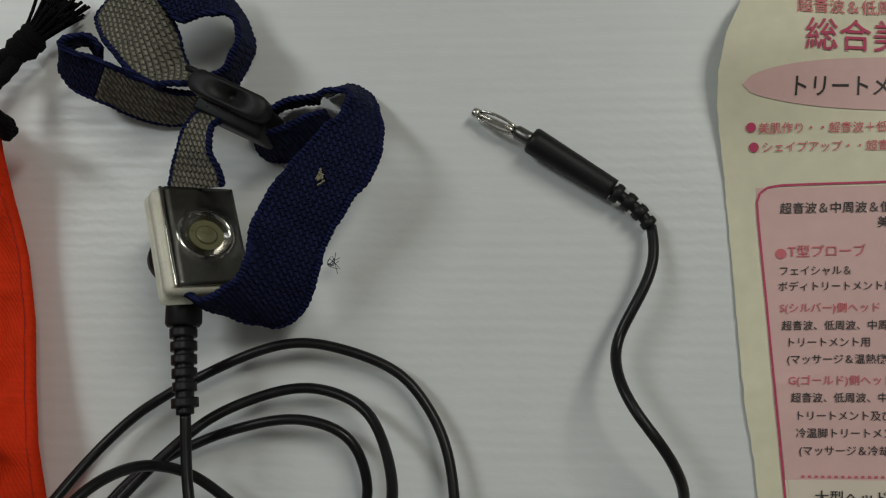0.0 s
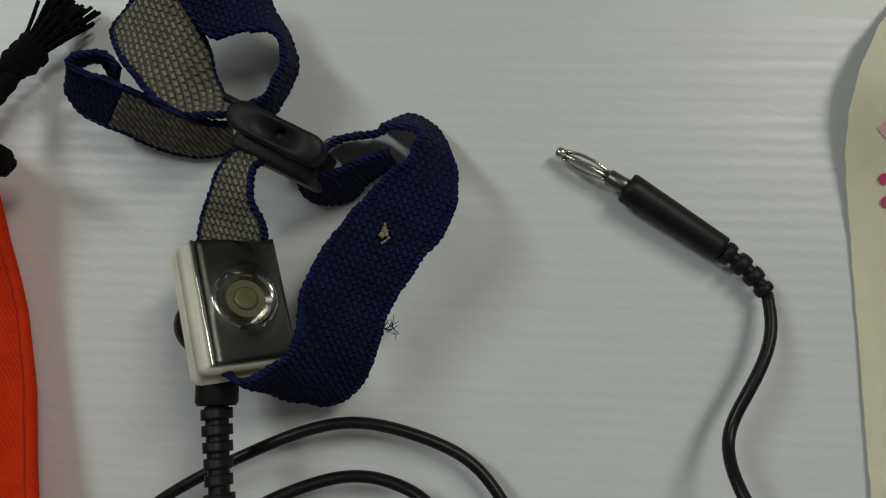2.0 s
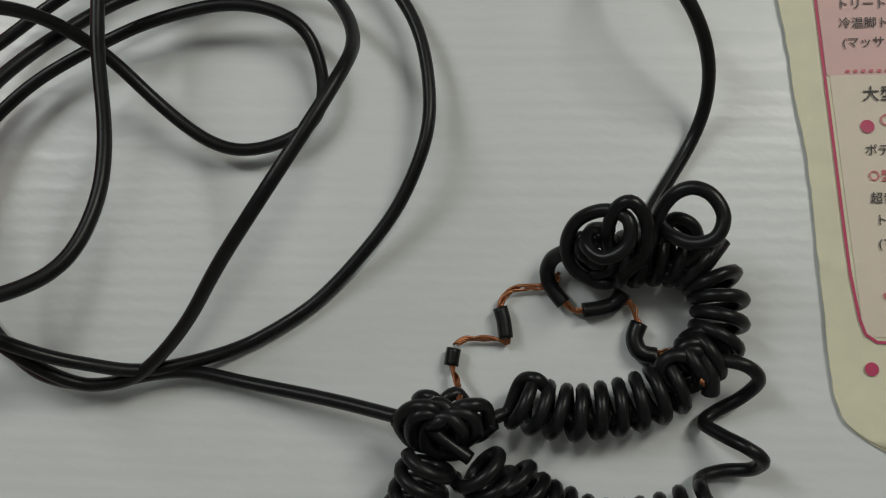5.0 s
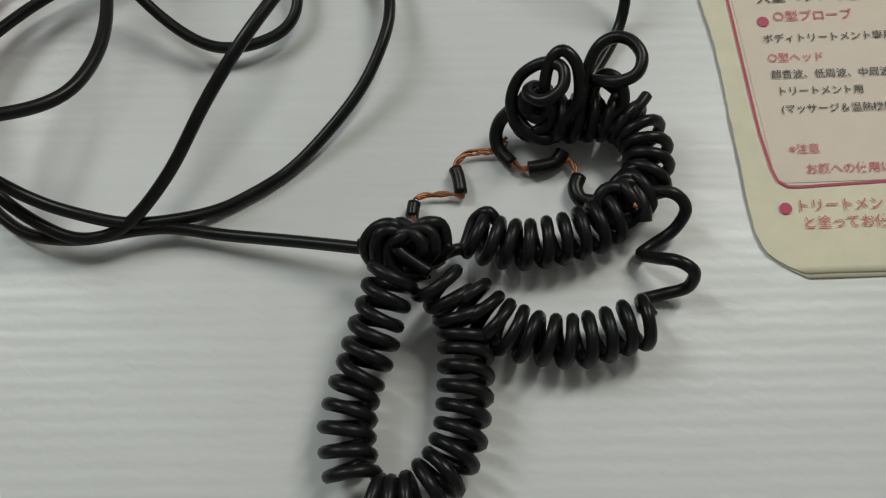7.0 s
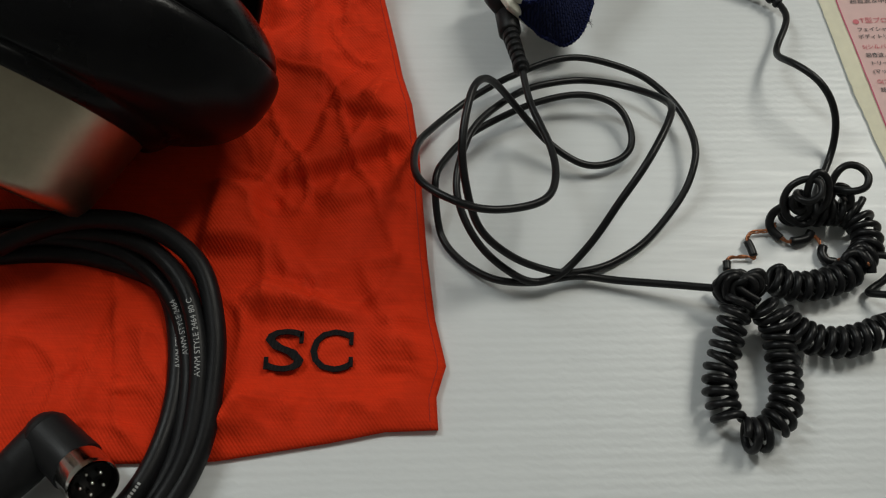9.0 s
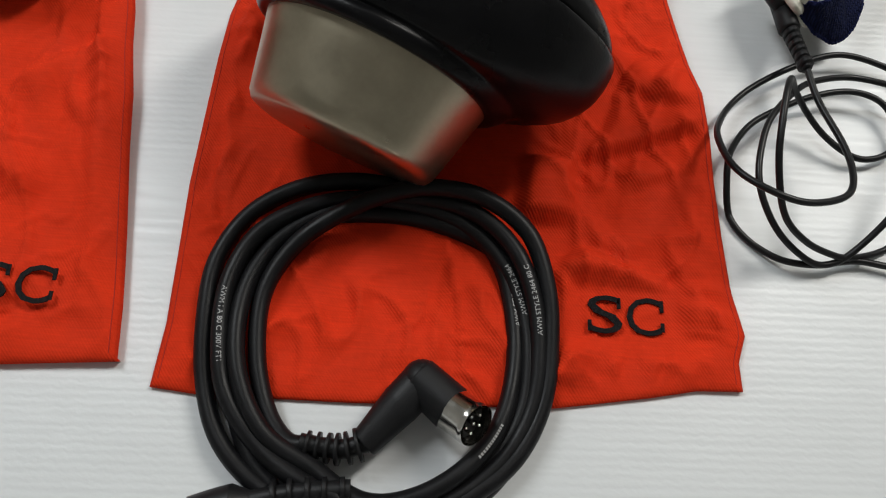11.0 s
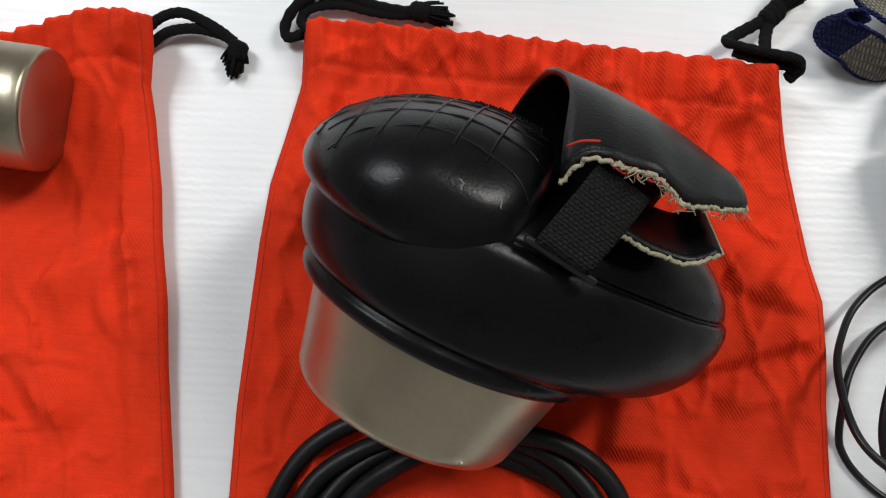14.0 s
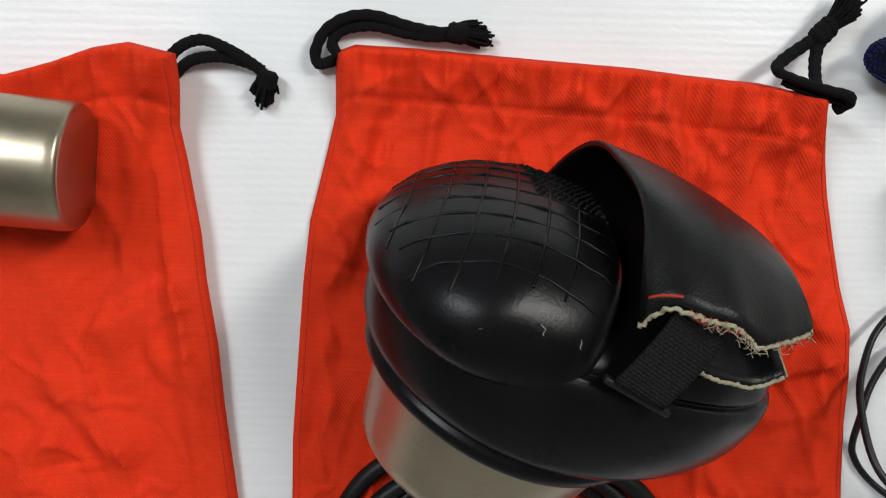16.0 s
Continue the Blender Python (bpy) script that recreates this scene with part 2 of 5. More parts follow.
def block(bm, size, at=(0, 0, 0), bevel=0.6, turn=None):
    """A box with rounded edges, in working units."""
    made = bmesh.ops.create_cube(bm, size=1.0)
    vs = made["verts"]
    m = Matrix.Translation(Vector(at) * MM) @ (turn or Matrix()) @ Matrix.Diagonal((*[s * MM for s in size], 1))
    bmesh.ops.transform(bm, matrix=m, verts=vs)
    if bevel:
        edges = list({e for v in vs for e in v.link_edges})
        bmesh.ops.bevel(bm, geom=edges, offset=bevel * MM, segments=3, affect="EDGES", profile=0.5)
    return bm


def sheet(bm, rows, thick, mats=(0, 0), rim=None):
    """A thin solid through a grid of points (working units); mats: top and underside."""
    n, m = len(rows), len(rows[0])
    nor = []
    for i in range(n):
        line = []
        for j in range(m):
            a = rows[min(i + 1, n - 1)][j] - rows[max(i - 1, 0)][j]
            b = rows[i][min(j + 1, m - 1)] - rows[i][max(j - 1, 0)]
            c = a.cross(b)
            line.append(c.normalized() if c.length > 1e-9 else Vector((0, 0, 1)))
        nor.append(line)
    top = [[bm.verts.new((rows[i][j] + nor[i][j] * thick / 2) * MM) for j in range(m)] for i in range(n)]
    bot = [[bm.verts.new((rows[i][j] - nor[i][j] * thick / 2) * MM) for j in range(m)] for i in range(n)]
    for i in range(n - 1):
        for j in range(m - 1):
            bm.faces.new((top[i][j], top[i + 1][j], top[i + 1][j + 1], top[i][j + 1])).material_index = mats[0]
            bm.faces.new((bot[i][j], bot[i][j + 1], bot[i + 1][j + 1], bot[i + 1][j])).material_index = mats[1]
    r = mats[0] if rim is None else rim
    for i in range(n - 1):
        bm.faces.new((top[i][0], bot[i][0], bot[i + 1][0], top[i + 1][0])).material_index = r
        bm.faces.new((top[i][-1], top[i + 1][-1], bot[i + 1][-1], bot[i][-1])).material_index = r
    for j in range(m - 1):
        bm.faces.new((top[0][j], top[0][j + 1], bot[0][j + 1], bot[0][j])).material_index = r
        bm.faces.new((top[-1][j], bot[-1][j], bot[-1][j + 1], top[-1][j + 1])).material_index = r
    return bm


def at_height(line, y):
    """x of a line of (x, y) at the given y."""
    q = sorted(line, key=lambda p: p[1])
    return float(np.interp(y, [p[1] for p in q], [p[0] for p in q]))


def letters(text, size, bold=0.0):
    """Text as flat polygons in working units: (points, faces); the size is the height of a full-width sign."""
    cu = bpy.data.curves.new("lettering", "FONT")
    cu.body, cu.size, cu.resolution_u, cu.offset = text, size, 3, bold * size
    ob = bpy.data.objects.new("lettering", cu)
    scene.collection.objects.link(ob)
    me = bpy.data.meshes.new_from_object(ob.evaluated_get(bpy.context.evaluated_depsgraph_get()))
    pts, faces = [v.co.copy() for v in me.vertices], [tuple(p.vertices) for p in me.polygons]
    bpy.data.objects.remove(ob)
    bpy.data.curves.remove(cu)
    bpy.data.meshes.remove(me)
    return pts, faces


# ---- the room and the table ----
def plain_box(name, lo, hi, mat, label, category):
    bm = bmesh.new()
    c = [(a + b) / 2 / MM for a, b in zip(lo, hi)]
    block(bm, [(b - a) / MM for a, b in zip(lo, hi)], c, 0)
    return tagged(link(name, bm, mat, smooth=False), label, category, kind="structure")


plain_box("floor", (-2.7, -2.5, -0.78), (2.3, 2.5, -0.73), FLOOR, "grey vinyl floor of the room", "floor")
plain_box("ceiling", (-2.7, -2.5, 1.8), (2.3, 2.5, 1.85), WALL, "white painted ceiling of the room", "ceiling")
plain_box("wall_north", (-2.7, 2.5, -0.78), (2.3, 2.6, 1.85), WALL, "white painted wall of the room", "wall")
plain_box("wall_south", (-2.7, -2.6, -0.78), (2.3, -2.5, 1.85), WALL, "white painted wall of the room", "wall")
plain_box("wall_west", (-2.8, -2.6, -0.78), (-2.7, 2.6, 1.85), WALL, "white painted wall of the room", "wall")
plain_box("wall_east", (2.3, -2.6, -0.78), (2.4, 2.6, 1.85), WALL, "white painted wall of the room", "wall")

table = thing("table", "wooden table under the white fluted sheet", "table")
bm = bmesh.new()
block(bm, (1500, 900, 30), (-220, -20, -20), 3)
part("tabletop", bm, TABLE, table)
for lx in (-900, 460):
    for ly in (-420, 380):
        bm = bmesh.new()
        block(bm, (60, 60, 870), (lx, ly, -470), 3)
        part("leg", bm, TABLE, table)
bm = bmesh.new()
block(bm, (1460, 860, 5), (-220, -20, -2.5), 0.8)
tagged(link("plastic_sheet", bm, BOARD, smooth=False), "white fluted plastic sheet lying on the table", "plastic sheet")

# ---- the two red drawstring bags ----
def ridge(x, y, f):
    """The height of one fold: x1, y1, x2, y2, half width, height."""
    x1, y1, x2, y2, w, h = f
    dx, dy = x2 - x1, y2 - y1
    n2 = dx * dx + dy * dy
    t = ((x - x1) * dx + (y - y1) * dy) / n2
    fade = max(0.0, min(1.0, min(t, 1 - t) * 5 + 0.25)) if -0.05 < t < 1.05 else 0.0
    side = ((x - x1) * dy - (y - y1) * dx) / math.sqrt(n2)
    d = side / w
    # steep on one flank, long on the other, like cloth that has toppled over
    return h * fade * (math.exp(-(d / 0.6) ** 2) if d > 0 else math.exp(-(d / 1.7) ** 2)) - 0.12 * h * fade * math.exp(-((d - 1.1) / 0.5) ** 2)


class Cloth:
    """The shape of a flat bag: side lines, hem lines and folds."""

    def __init__(self, left, right, bottom, top, folds, calm, seed, base=3.2, puff=((0, 0),)):
        self.left, self.right, self.bottom, self.top = left, right, bottom, top
        self.folds, self.calm, self.seed, self.base, self.puff = folds, calm, seed, base, puff

    def place(self, u, v):
        xl0, xr0 = self.bottom[0][0], self.bottom[-1][0]
        yb = float(np.interp(xl0 + (xr0 - xl0) * u, [p[0] for p in self.bottom], [p[1] for p in self.bottom]))
        xt0, xt1 = self.top[0][0], self.top[-1][0]
        yt = float(np.interp(xt0 + (xt1 - xt0) * u, [p[0] for p in self.top], [p[1] for p in self.top]))
        y = yb + (yt - yb) * v
        xl, xr = at_height(self.left, y), at_height(self.right, y)
        x = xl + (xr - xl) * u
        return x, y, self.height(x, y, u, v, min((x - xl), (xr - x), (y - yb), (yt - y)), yt - y)

    def height(self, x, y, u, v, edge, below):
        z = self.base * (1 - math.exp(-(max(edge, 0) + 1.5) / 2.2)) + 0.3
        q = Vector((x * 0.018, y * 0.012, self.seed))
        q += noise.noise_vector(q * 1.7) * 0.6
        w = noise.noise(Vector((x * 0.02, y * 0.02, self.seed + 9)))
        s = Vector((x * 0.045 + y * 0.02 + w, y * 0.016 - x * 0.006, self.seed + 2))
        creases = max(0.0, 1 - abs(noise.noise(s)) * 5.0) ** 2 * 3.0 + max(0.0, 1 - abs(noise.noise(q * 1.9 + Vector((5, 2, 0)))) * 6) ** 2 * 1.8
        crumple = abs(noise.noise(q)) * 8 + noise.noise(q * 2.7) * 1.7 + noise.noise(q * 7) * 0.5 + creases
        cx, cy, cr = self.calm
        d = math.hypot(x - cx, y - cy)
        quiet = 0.16 + 0.84 * max(0.0, min(1.0, (d - cr) / 40))
        rise = min(1.0, max(0.0, edge / 14))
        z += max(-1.5, crumple - 1.0) * quiet * rise * (0.5 + 0.5 * max(0.0, min(1.0, max(abs(x + 200) - 24, abs(y + 171) - 13) / 9)))
        # the puffed edge
        er = max(0.0, at_height(self.right, y) - x)
        z += float(np.interp(y, [p[0] for p in self.puff], [p[1] for p in self.puff])) * math.exp(-er / 24) * (1 - 0.15 * math.exp(-er / 1.5))
        still = max(0.0, min(1.0, max(abs(x + 200) - 24, abs(y + 171) - 13) / 9))
        for f in self.folds:
            z += 1.05 * ridge(x, y, f) * rise * still
        # pleats that run down from the gathered mouth
        if below < 110:
            lane = x * 0.17 + 3.0 * noise.noise(Vector((x * 0.02, 4, self.seed))) + 0.012 * below * math.sin(x * 0.021 + self.seed)
            z += 4.2 * max(0.0, math.sin(lane)) ** 3 * math.exp(-((below - 42) / 34) ** 2) * rise
        # the gathered channel of the drawstring and its seam
        if below < 40:
            g = max(0.0, 1 - below / 36)
            wave = math.sin(x * 0.42 + 2.5 * noise.noise(Vector((x * 0.03, 1, self.seed)))) + 0.6 * math.sin(x * 0.93 + 1.3)
            z += g * (2.2 * wave + 3.4) * min(1.0, max(0.1, edge / 4)) + 13.0 * g ** 1.5 * min(1.0, max(0.4, edge / 3))
            z -= 1.5 * math.exp(-((below - 24) / 1.4) ** 2) * min(1, edge / 5)
        return max(z, 0.35)


def red_bag(cloth, name, label, nu=150, nv=170):
    bag = thing(name, label, "drawstring bag", group="drawstring bags")
    bm = bmesh.new()
    grid = []
    for j in range(nv + 1):
        grid.append([bm.verts.new(Vector(cloth.place(i / nu, j / nv)) * MM) for i in range(nu + 1)])
    for j in range(nv):
        for i in range(nu):
            bm.faces.new((grid[j][i], grid[j][i + 1], grid[j + 1][i + 1], grid[j + 1][i]))
    loop = [grid[0][i] for i in range(nu + 1)] + [grid[j][nu] for j in range(1, nv + 1)] + [grid[nv][i] for i in range(nu - 1, -1, -1)] + [grid[j][0] for j in range(nv - 1, 0, -1)]
    # the rim rolls under to a soft lip, drawn in to fit the camera's view
    mx, my = sum(v.co.x for v in loop) / len(loop), sum(v.co.y for v in loop) / len(loop)
    low = []
    for k, v in enumerate(loop):
        flank = nu < k < nu + nv or k > 2 * nu + nv
        roll = min(0.85 * v.co.z, 17 * MM) if nu < k < nu + nv else min(0.6 * v.co.z, 5 * MM)
        corner = max(0.0, 1 - abs(k - nu - nv) / (0.12 * nu)) * min(0.85 * v.co.z, 17 * MM)
        low.append(bm.verts.new((v.co.x + (math.copysign(roll, mx - v.co.x) if flank else -corner), v.co.y + (0 if flank else math.copysign(roll * 0.5, my - v.co.y)), 0.15 * MM)))
    for k in range(len(loop)):
        n = (k + 1) % len(loop)
        bm.faces.new((loop[k], loop[n], low[n], low[k]))
    bm.faces.new(low[::-1])
    part("cloth", bm, RED, bag)
    # stitched seams down the sides and across the channel
    # their darker red also carries the shade along the bag's sides
    for u in (0.012, 0.988):
        bm = bmesh.new()
        line = [Vector(cloth.place(u, j / 60)) + Vector((0, 0, 0.1)) for j in range(61)]
        tube(bm, line, 0.2, 5)
        part("side_seam", bm, RED_DARK, bag)
    return bag


def embroidery(cloth, word, x, y, size, turn, parent):
    """Raised satin-stitch letters with slab serifs."""
    for ch, dx in zip(word, (0.0, 20.6)):
        pts, faces = letters(ch, size)
        cx = sum(p.x for p in pts) / len(pts)
        w = max(p.x for p in pts) - min(p.x for p in pts)
        h = max(p.y for p in pts)
        bm = bmesh.new()
        ca, sa = math.cos(radians(turn)), math.sin(radians(turn))

        def put(px, py):
            px, py = (px - cx) * 17.5 / w * 0.96 + dx, py * 19.0 / h
            return x + px * ca - py * sa, y + px * sa + py * ca

        flat = [put(p.x, p.y) for p in pts]
        base = max(cloth_z(cloth, *q) for q in flat[::6]) + 0.25
        vs = [bm.verts.new(Vector((q[0], q[1], base)) * MM) for q in flat]
        for f in faces:
            try:
                bm.faces.new([vs[i] for i in f])
            except ValueError:
                pass
        ext = bmesh.ops.extrude_face_region(bm, geom=bm.faces[:])
        bmesh.ops.translate(bm, verts=[e for e in ext["geom"] if isinstance(e, bmesh.types.BMVert)], vec=(0, 0, 0.7 * MM))
        # slab serifs at the ends of the strokes
        for sx, sy, sh in ([(w * 0.42, h * 0.80, 5.6), (-w * 0.44, h * 0.19, 5.6)] if ch == "S" else [(w * 0.46, h * 0.78, 6.0), (w * 0.46, h * 0.22, 4.6)]):
            q = put(cx + sx, sy)
            block(bm, (1.9, sh, 0.8), (q[0], q[1], base + 0.3), 0.2, Matrix.Rotation(radians(turn), 4, "Z"))
        part("embroidered_letter", bm, THREAD, parent, "black embroidered letter", smooth=False)


def cloth_z(cloth, x, y):
    yb = float(np.interp(x, [p[0] for p in cloth.bottom], [p[1] for p in cloth.bottom]))
    yt = float(np.interp(x, [p[0] for p in cloth.top], [p[1] for p in cloth.top]))
    xl, xr = at_height(cloth.left, y), at_height(cloth.right, y)
    return cloth.height(x, y, (x - xl) / (xr - xl), (y - yb) / (yt - yb), min(x - xl, xr - x, y - yb, yt - y), yt - y)


def drawstring(lines, knot, tail, parent, radius=2.7, fluff=1.25):
    """Two-ply black cord with a knot and a frayed end."""
    bm = bmesh.new()
    for line in lines:
        tube(bm, evenly(spline(line, 8), 1.6), lambda t: radius * (1 + 0.08 * math.sin(t * 90)), 9, flat=0.75)
    part("drawstring", bm, BLACK_CORD, parent, "black woven drawstring")
    bm = bmesh.new()
    rng = random.Random(int(knot[0]))
    d = Vector(tail) - Vector(knot)
    side = d.cross(Vector((0, 0, 1))).normalized()
    lift = side.cross(d).normalized()
    ring = []
    for k in range(26):
        a = k / 26 * 5.2 * math.pi
        ring.append(Vector(knot) + d * (k / 26 - 0.4) * 0.45 + (side * math.cos(a) + lift * math.sin(a)) * 2.1)
    tube(bm, evenly(spline(ring, 4), 1.0), radius + 0.4, 8)
    part("cord_knot", bm, BLACK_CORD, parent, "knot in the black cord")
    bm = bmesh.new()
    for k in range(int(110 * fluff)):
        off = Vector((rng.gauss(0, 1.7), rng.gauss(0, 1.7), rng.gauss(0, 1.5)))
        end = Vector(knot) + d * rng.uniform(0.84, 1.0) + off * fluff
        end.z = max(end.z, 0.8)
        mid = Vector(knot) + d * 0.45 + off
        mid.z = max(mid.z, 0.8)
        tube(bm, spline([tuple(Vector(knot) + off * 0.5), tuple(mid), tuple(end)], 3), 0.62, 5)
    tagged(part("frayed_end", bm, BLACK_CORD, parent, "frayed end of the black cord"), kind="stuff")


MAIN_CLOTH = Cloth(
    left=[(-422, -221), (-420, -190), (-421, -150), (-422, -116), (-421, -74), (-420, -39), (-418, -10), (-413, 14), (-408, 40), (-409, 70)],
    right=[(-145, -205), (-146, -190), (-142, -176), (-147, -155), (-151, -126), (-154, -95), (-156, -72), (-160, -48), (-165, -29), (-169, -8), (-174, 14), (-179, 34), (-183, 54), (-185, 70)],
    bottom=[(-422, -221), (-400, -223), (-331, -222), (-235, -218), (-190, -210), (-167, -205), (-145, -204)],
    top=[(-410, 68), (-401, 72), (-375, 72), (-345, 71), (-310, 70), (-271, 69), (-245, 67), (-212, 65), (-184, 59)],
    folds=[(-246, -86, -249, -125, 9, 6.5), (-232, -124, -233, -88, 9, 5.5), (-229, -86, -152, -59, 7, 6.5), (-200, -40, -162, -53, 6, 4), (-171, -27, -184, -44, 5, 4), (-181, -158, -228, -141, 8, 7), (-148, -154, -181, -158, 6, 4), (-143, -170, -182, -163, 7, 5), (-231, -142, -220, -174, 7, 5), (-220, -174, -235, -208, 7, 6.5), (-230, 17, -264, 55, 7, 5.5), (-195, 35, -213, 57, 6, 4), (-183, 25, -197, 43, 6, 4), (-275, 39, -303, 58, 7, 4), (-399, 7, -386, 59, 8, 5), (-403, -42, -389, 8, 9, 5),
           (-420, -20, -372, -35, 4, 3.5), (-412, -90, -380, -170, 8, 3.5), (-200, -100, -160, -85, 6, 3.0)],
    calm=(-320, -75, 58), seed=3.1, puff=((-150, 1), (-126, 4), (-95, 7), (-72, 12), (-48, 17), (-29, 13), (-8, 10), (14, 10), (34, 14), (48, 16), (60, 15)))
SIDE_CLOTH = Cloth(
    left=[(-745, -216), (-748, -100), (-738, 0), (-735, 70)],
    right=[(-438, -211), (-441, -183), (-446, -150), (-454, -101), (-458, -70), (-464, -40), (-467, -18), (-472, 6), (-477, 30), (-476, 48), (-477, 60)],
    bottom=[(-745, -224), (-600, -221), (-503, -217), (-472, -214), (-438, -211)],
    top=[(-735, 58), (-640, 49), (-557, 49), (-535, 56), (-517, 63), (-500, 66), (-477, 61)],
    folds=[(-470, -40, -520, -70, 9, 5), (-500, 0, -486, 60, 7, 5), (-480, -20, -462, -150, 9, 4.0), (-540, -90, -495, -130, 9, 4.5), (-530, -110, -560, -160, 8, 4)],
    calm=(-600, 0, 70), seed=8.4, base=6.5, puff=((-150, 1), (-60, 5), (15, 7), (40, 13), (64, 17)))

bag_main = red_bag(MAIN_CLOTH, "drawstring_bag", "red twill drawstring bag lying flat under the large probe head")
embroidery(MAIN_CLOTH, "SC", -211, -180.5, 27, 1.5, bag_main)
drawstring([[(-409.2, 64.4, 7), (-416.4, 62.4, 6), (-418.2, 67.7, 7), (-414.1, 77.2, 8), (-404.7, 83.5, 9), (-392.2, 85.4, 8), (-376.9, 81.9, 7), (-364, 80, 7), (-353, 80, 7)], [(-406.8, 65.8, 7), (-410.9, 72, 6), (-406, 78.5, 6), (-392.2, 81.2, 6), (-376.8, 78.8, 6), (-364, 78, 6), (-353, 79.4, 6)]],
           (-354, 80, 7), (-340.5, 79.4, 5), bag_main)
drawstring([[(-180, 54, 22), (-177, 57, 28), (-180, 59.5, 32.5), (-188, 61, 32), (-197, 64, 28.5), (-205, 67.5, 24), (-208, 70.5, 20), (-204, 75, 16), (-196, 81, 13), (-186, 88, 11)],
            [(-192, 62, 27), (-190, 70, 20), (-187.5, 79, 14), (-184, 89, 11)],
            [(-204, 66.5, 19.5), (-196, 62.5, 23.5), (-187, 59.5, 26.5), (-178.5, 57.5, 26.5), (-179, 55, 21)]],
           (-184, 89.5, 10.5), (-170.5, 105, 10), bag_main, 3.0, 1.7)
bag_side = red_bag(SIDE_CLOTH, "drawstring_bag", "red twill drawstring bag lying flat under the small probe head")
embroidery(SIDE_CLOTH, "SC", -501.5, -187.8, 27, 1.0, bag_side)
drawstring([[(-485.3, 59.1, 8), (-478.5, 66.3, 9), (-468.7, 69.7, 9), (-456.7, 65.9, 9), (-446.6, 60.5, 9), (-441.1, 56.4, 8)], [(-481.5, 53.1, 8), (-474.5, 60.3, 7), (-462, 62.9, 7), (-449.5, 61.1, 7), (-441.9, 57.7, 7)]],
           (-439.7, 54.1, 7), (-441.5, 44.7, 4), bag_side)


# ---- the large probe head, lying on its side ----
HEAD_AT = Matrix(((0.929157, 0.3697, 0.0, -327.8 * MM), (-0.348799, 0.8767, -0.331362, -68.4 * MM), (-0.122499, 0.3079, 0.943504, 54.0 * MM), (0, 0, 0, 1)))


def egg(n, xl, xr, b, sides=72, blunt=2.0, blunt_right=2.0):
    """One level of a rounded hull: from xl to xr long, 2 b wide."""
    c = xl + b * 0.96 if xr - xl > 2 * b else (xl + xr) / 2
    ring = []
    for k in range(sides):
        a = 2 * math.pi * k / sides
        ca, sa = math.cos(a), math.sin(a)
        e = blunt_right if ca > 0 else blunt
        x = c + math.copysign(abs(ca) ** (2 / e), ca) * ((xr - c) if ca > 0 else (c - xl))
        z = math.copysign(abs(sa) ** (2 / e), sa) * b
        ring.append(Vector((x, n, z)))
    return ring


def hull(bm, levels, sides=72, blunt=2.0, blunt_right=2.0):
    """A closed skin over levels of (n, xl, xr, b), smoothed between them."""
    fine = spline([(l[1], l[2], l[3]) for l in levels], 4)
    hs = spline([(l[0], 0, 0) for l in levels], 4)
    rings = [[bm.verts.new(p * MM) for p in egg(h.x, f.x, f.y, max(f.z, 0.3), sides, blunt, blunt_right)] for f, h in zip(fine, hs)]
    for a, b in zip(rings, rings[1:]):
        for k in range(sides):
            bm.faces.new((a[k], a[(k + 1) % sides], b[(k + 1) % sides], b[k]))
    bm.faces.new(rings[0])
    bm.faces.new(rings[-1])
    return bm


HUMP = [(25, -60, 6, 55), (28, -70, 9, 61), (32, -77, 10, 66), (38, -79.5, 10, 68.5), (46, -78, 10, 68.5), (56, -72, 9.5, 65.5), (66, -61, 8.5, 57), (74, -46, 7, 45), (79, -30, 4, 29), (81, -18, 0, 10), (81.3, -12, -6, 2)]


def hump_point(n, a):
    """A place on the hump's skin."""
    hs = [l[0] for l in HUMP]
    xl, xr, b = (float(np.interp(n, hs, [l[i] for l in HUMP])) for i in (1, 2, 3))
    return egg(n, xl, xr, b, 360, 2.0, 5.0)[int(round(math.degrees(a))) % 360]


def hump_top(x, z):
    """The height of the hump's skin over a place in its plan, or None beside it."""
    best = None
    for n in np.arange(40, 81.4, 0.6):
        hs = [l[0] for l in HUMP]
        xl, xr, w = (float(np.interp(n, hs, [l[i] for l in HUMP])) for i in (1, 2, 3))
        mid = (xl + xr) / 2 if xr - xl <= 2 * w else xl + w * 0.96
        e = 5.0 if x > mid else 2.0
        half = (xr - mid) if x > mid else (mid - xl)
        if half > 0.1 and w > 0.1 and abs((x - mid) / half) ** e + abs(z / w) ** e <= 1:
            best = n
    return best


def relief_line(bm, places, radius):
    """A moulded line on the hump through places of its plan."""
    run = []
    for x, z in places:
        n = hump_top(x, z)
        if n is None:
            if len(run) > 3:
                tube(bm, evenly(spline([tuple(q) for q in run], 2), 1.5), radius, 6)
            run = []
        else:
            run.append(Vector((x, n + 0.45, z)))
    if len(run) > 3:
        tube(bm, evenly(spline([tuple(q) for q in run], 2), 1.5), radius, 6)


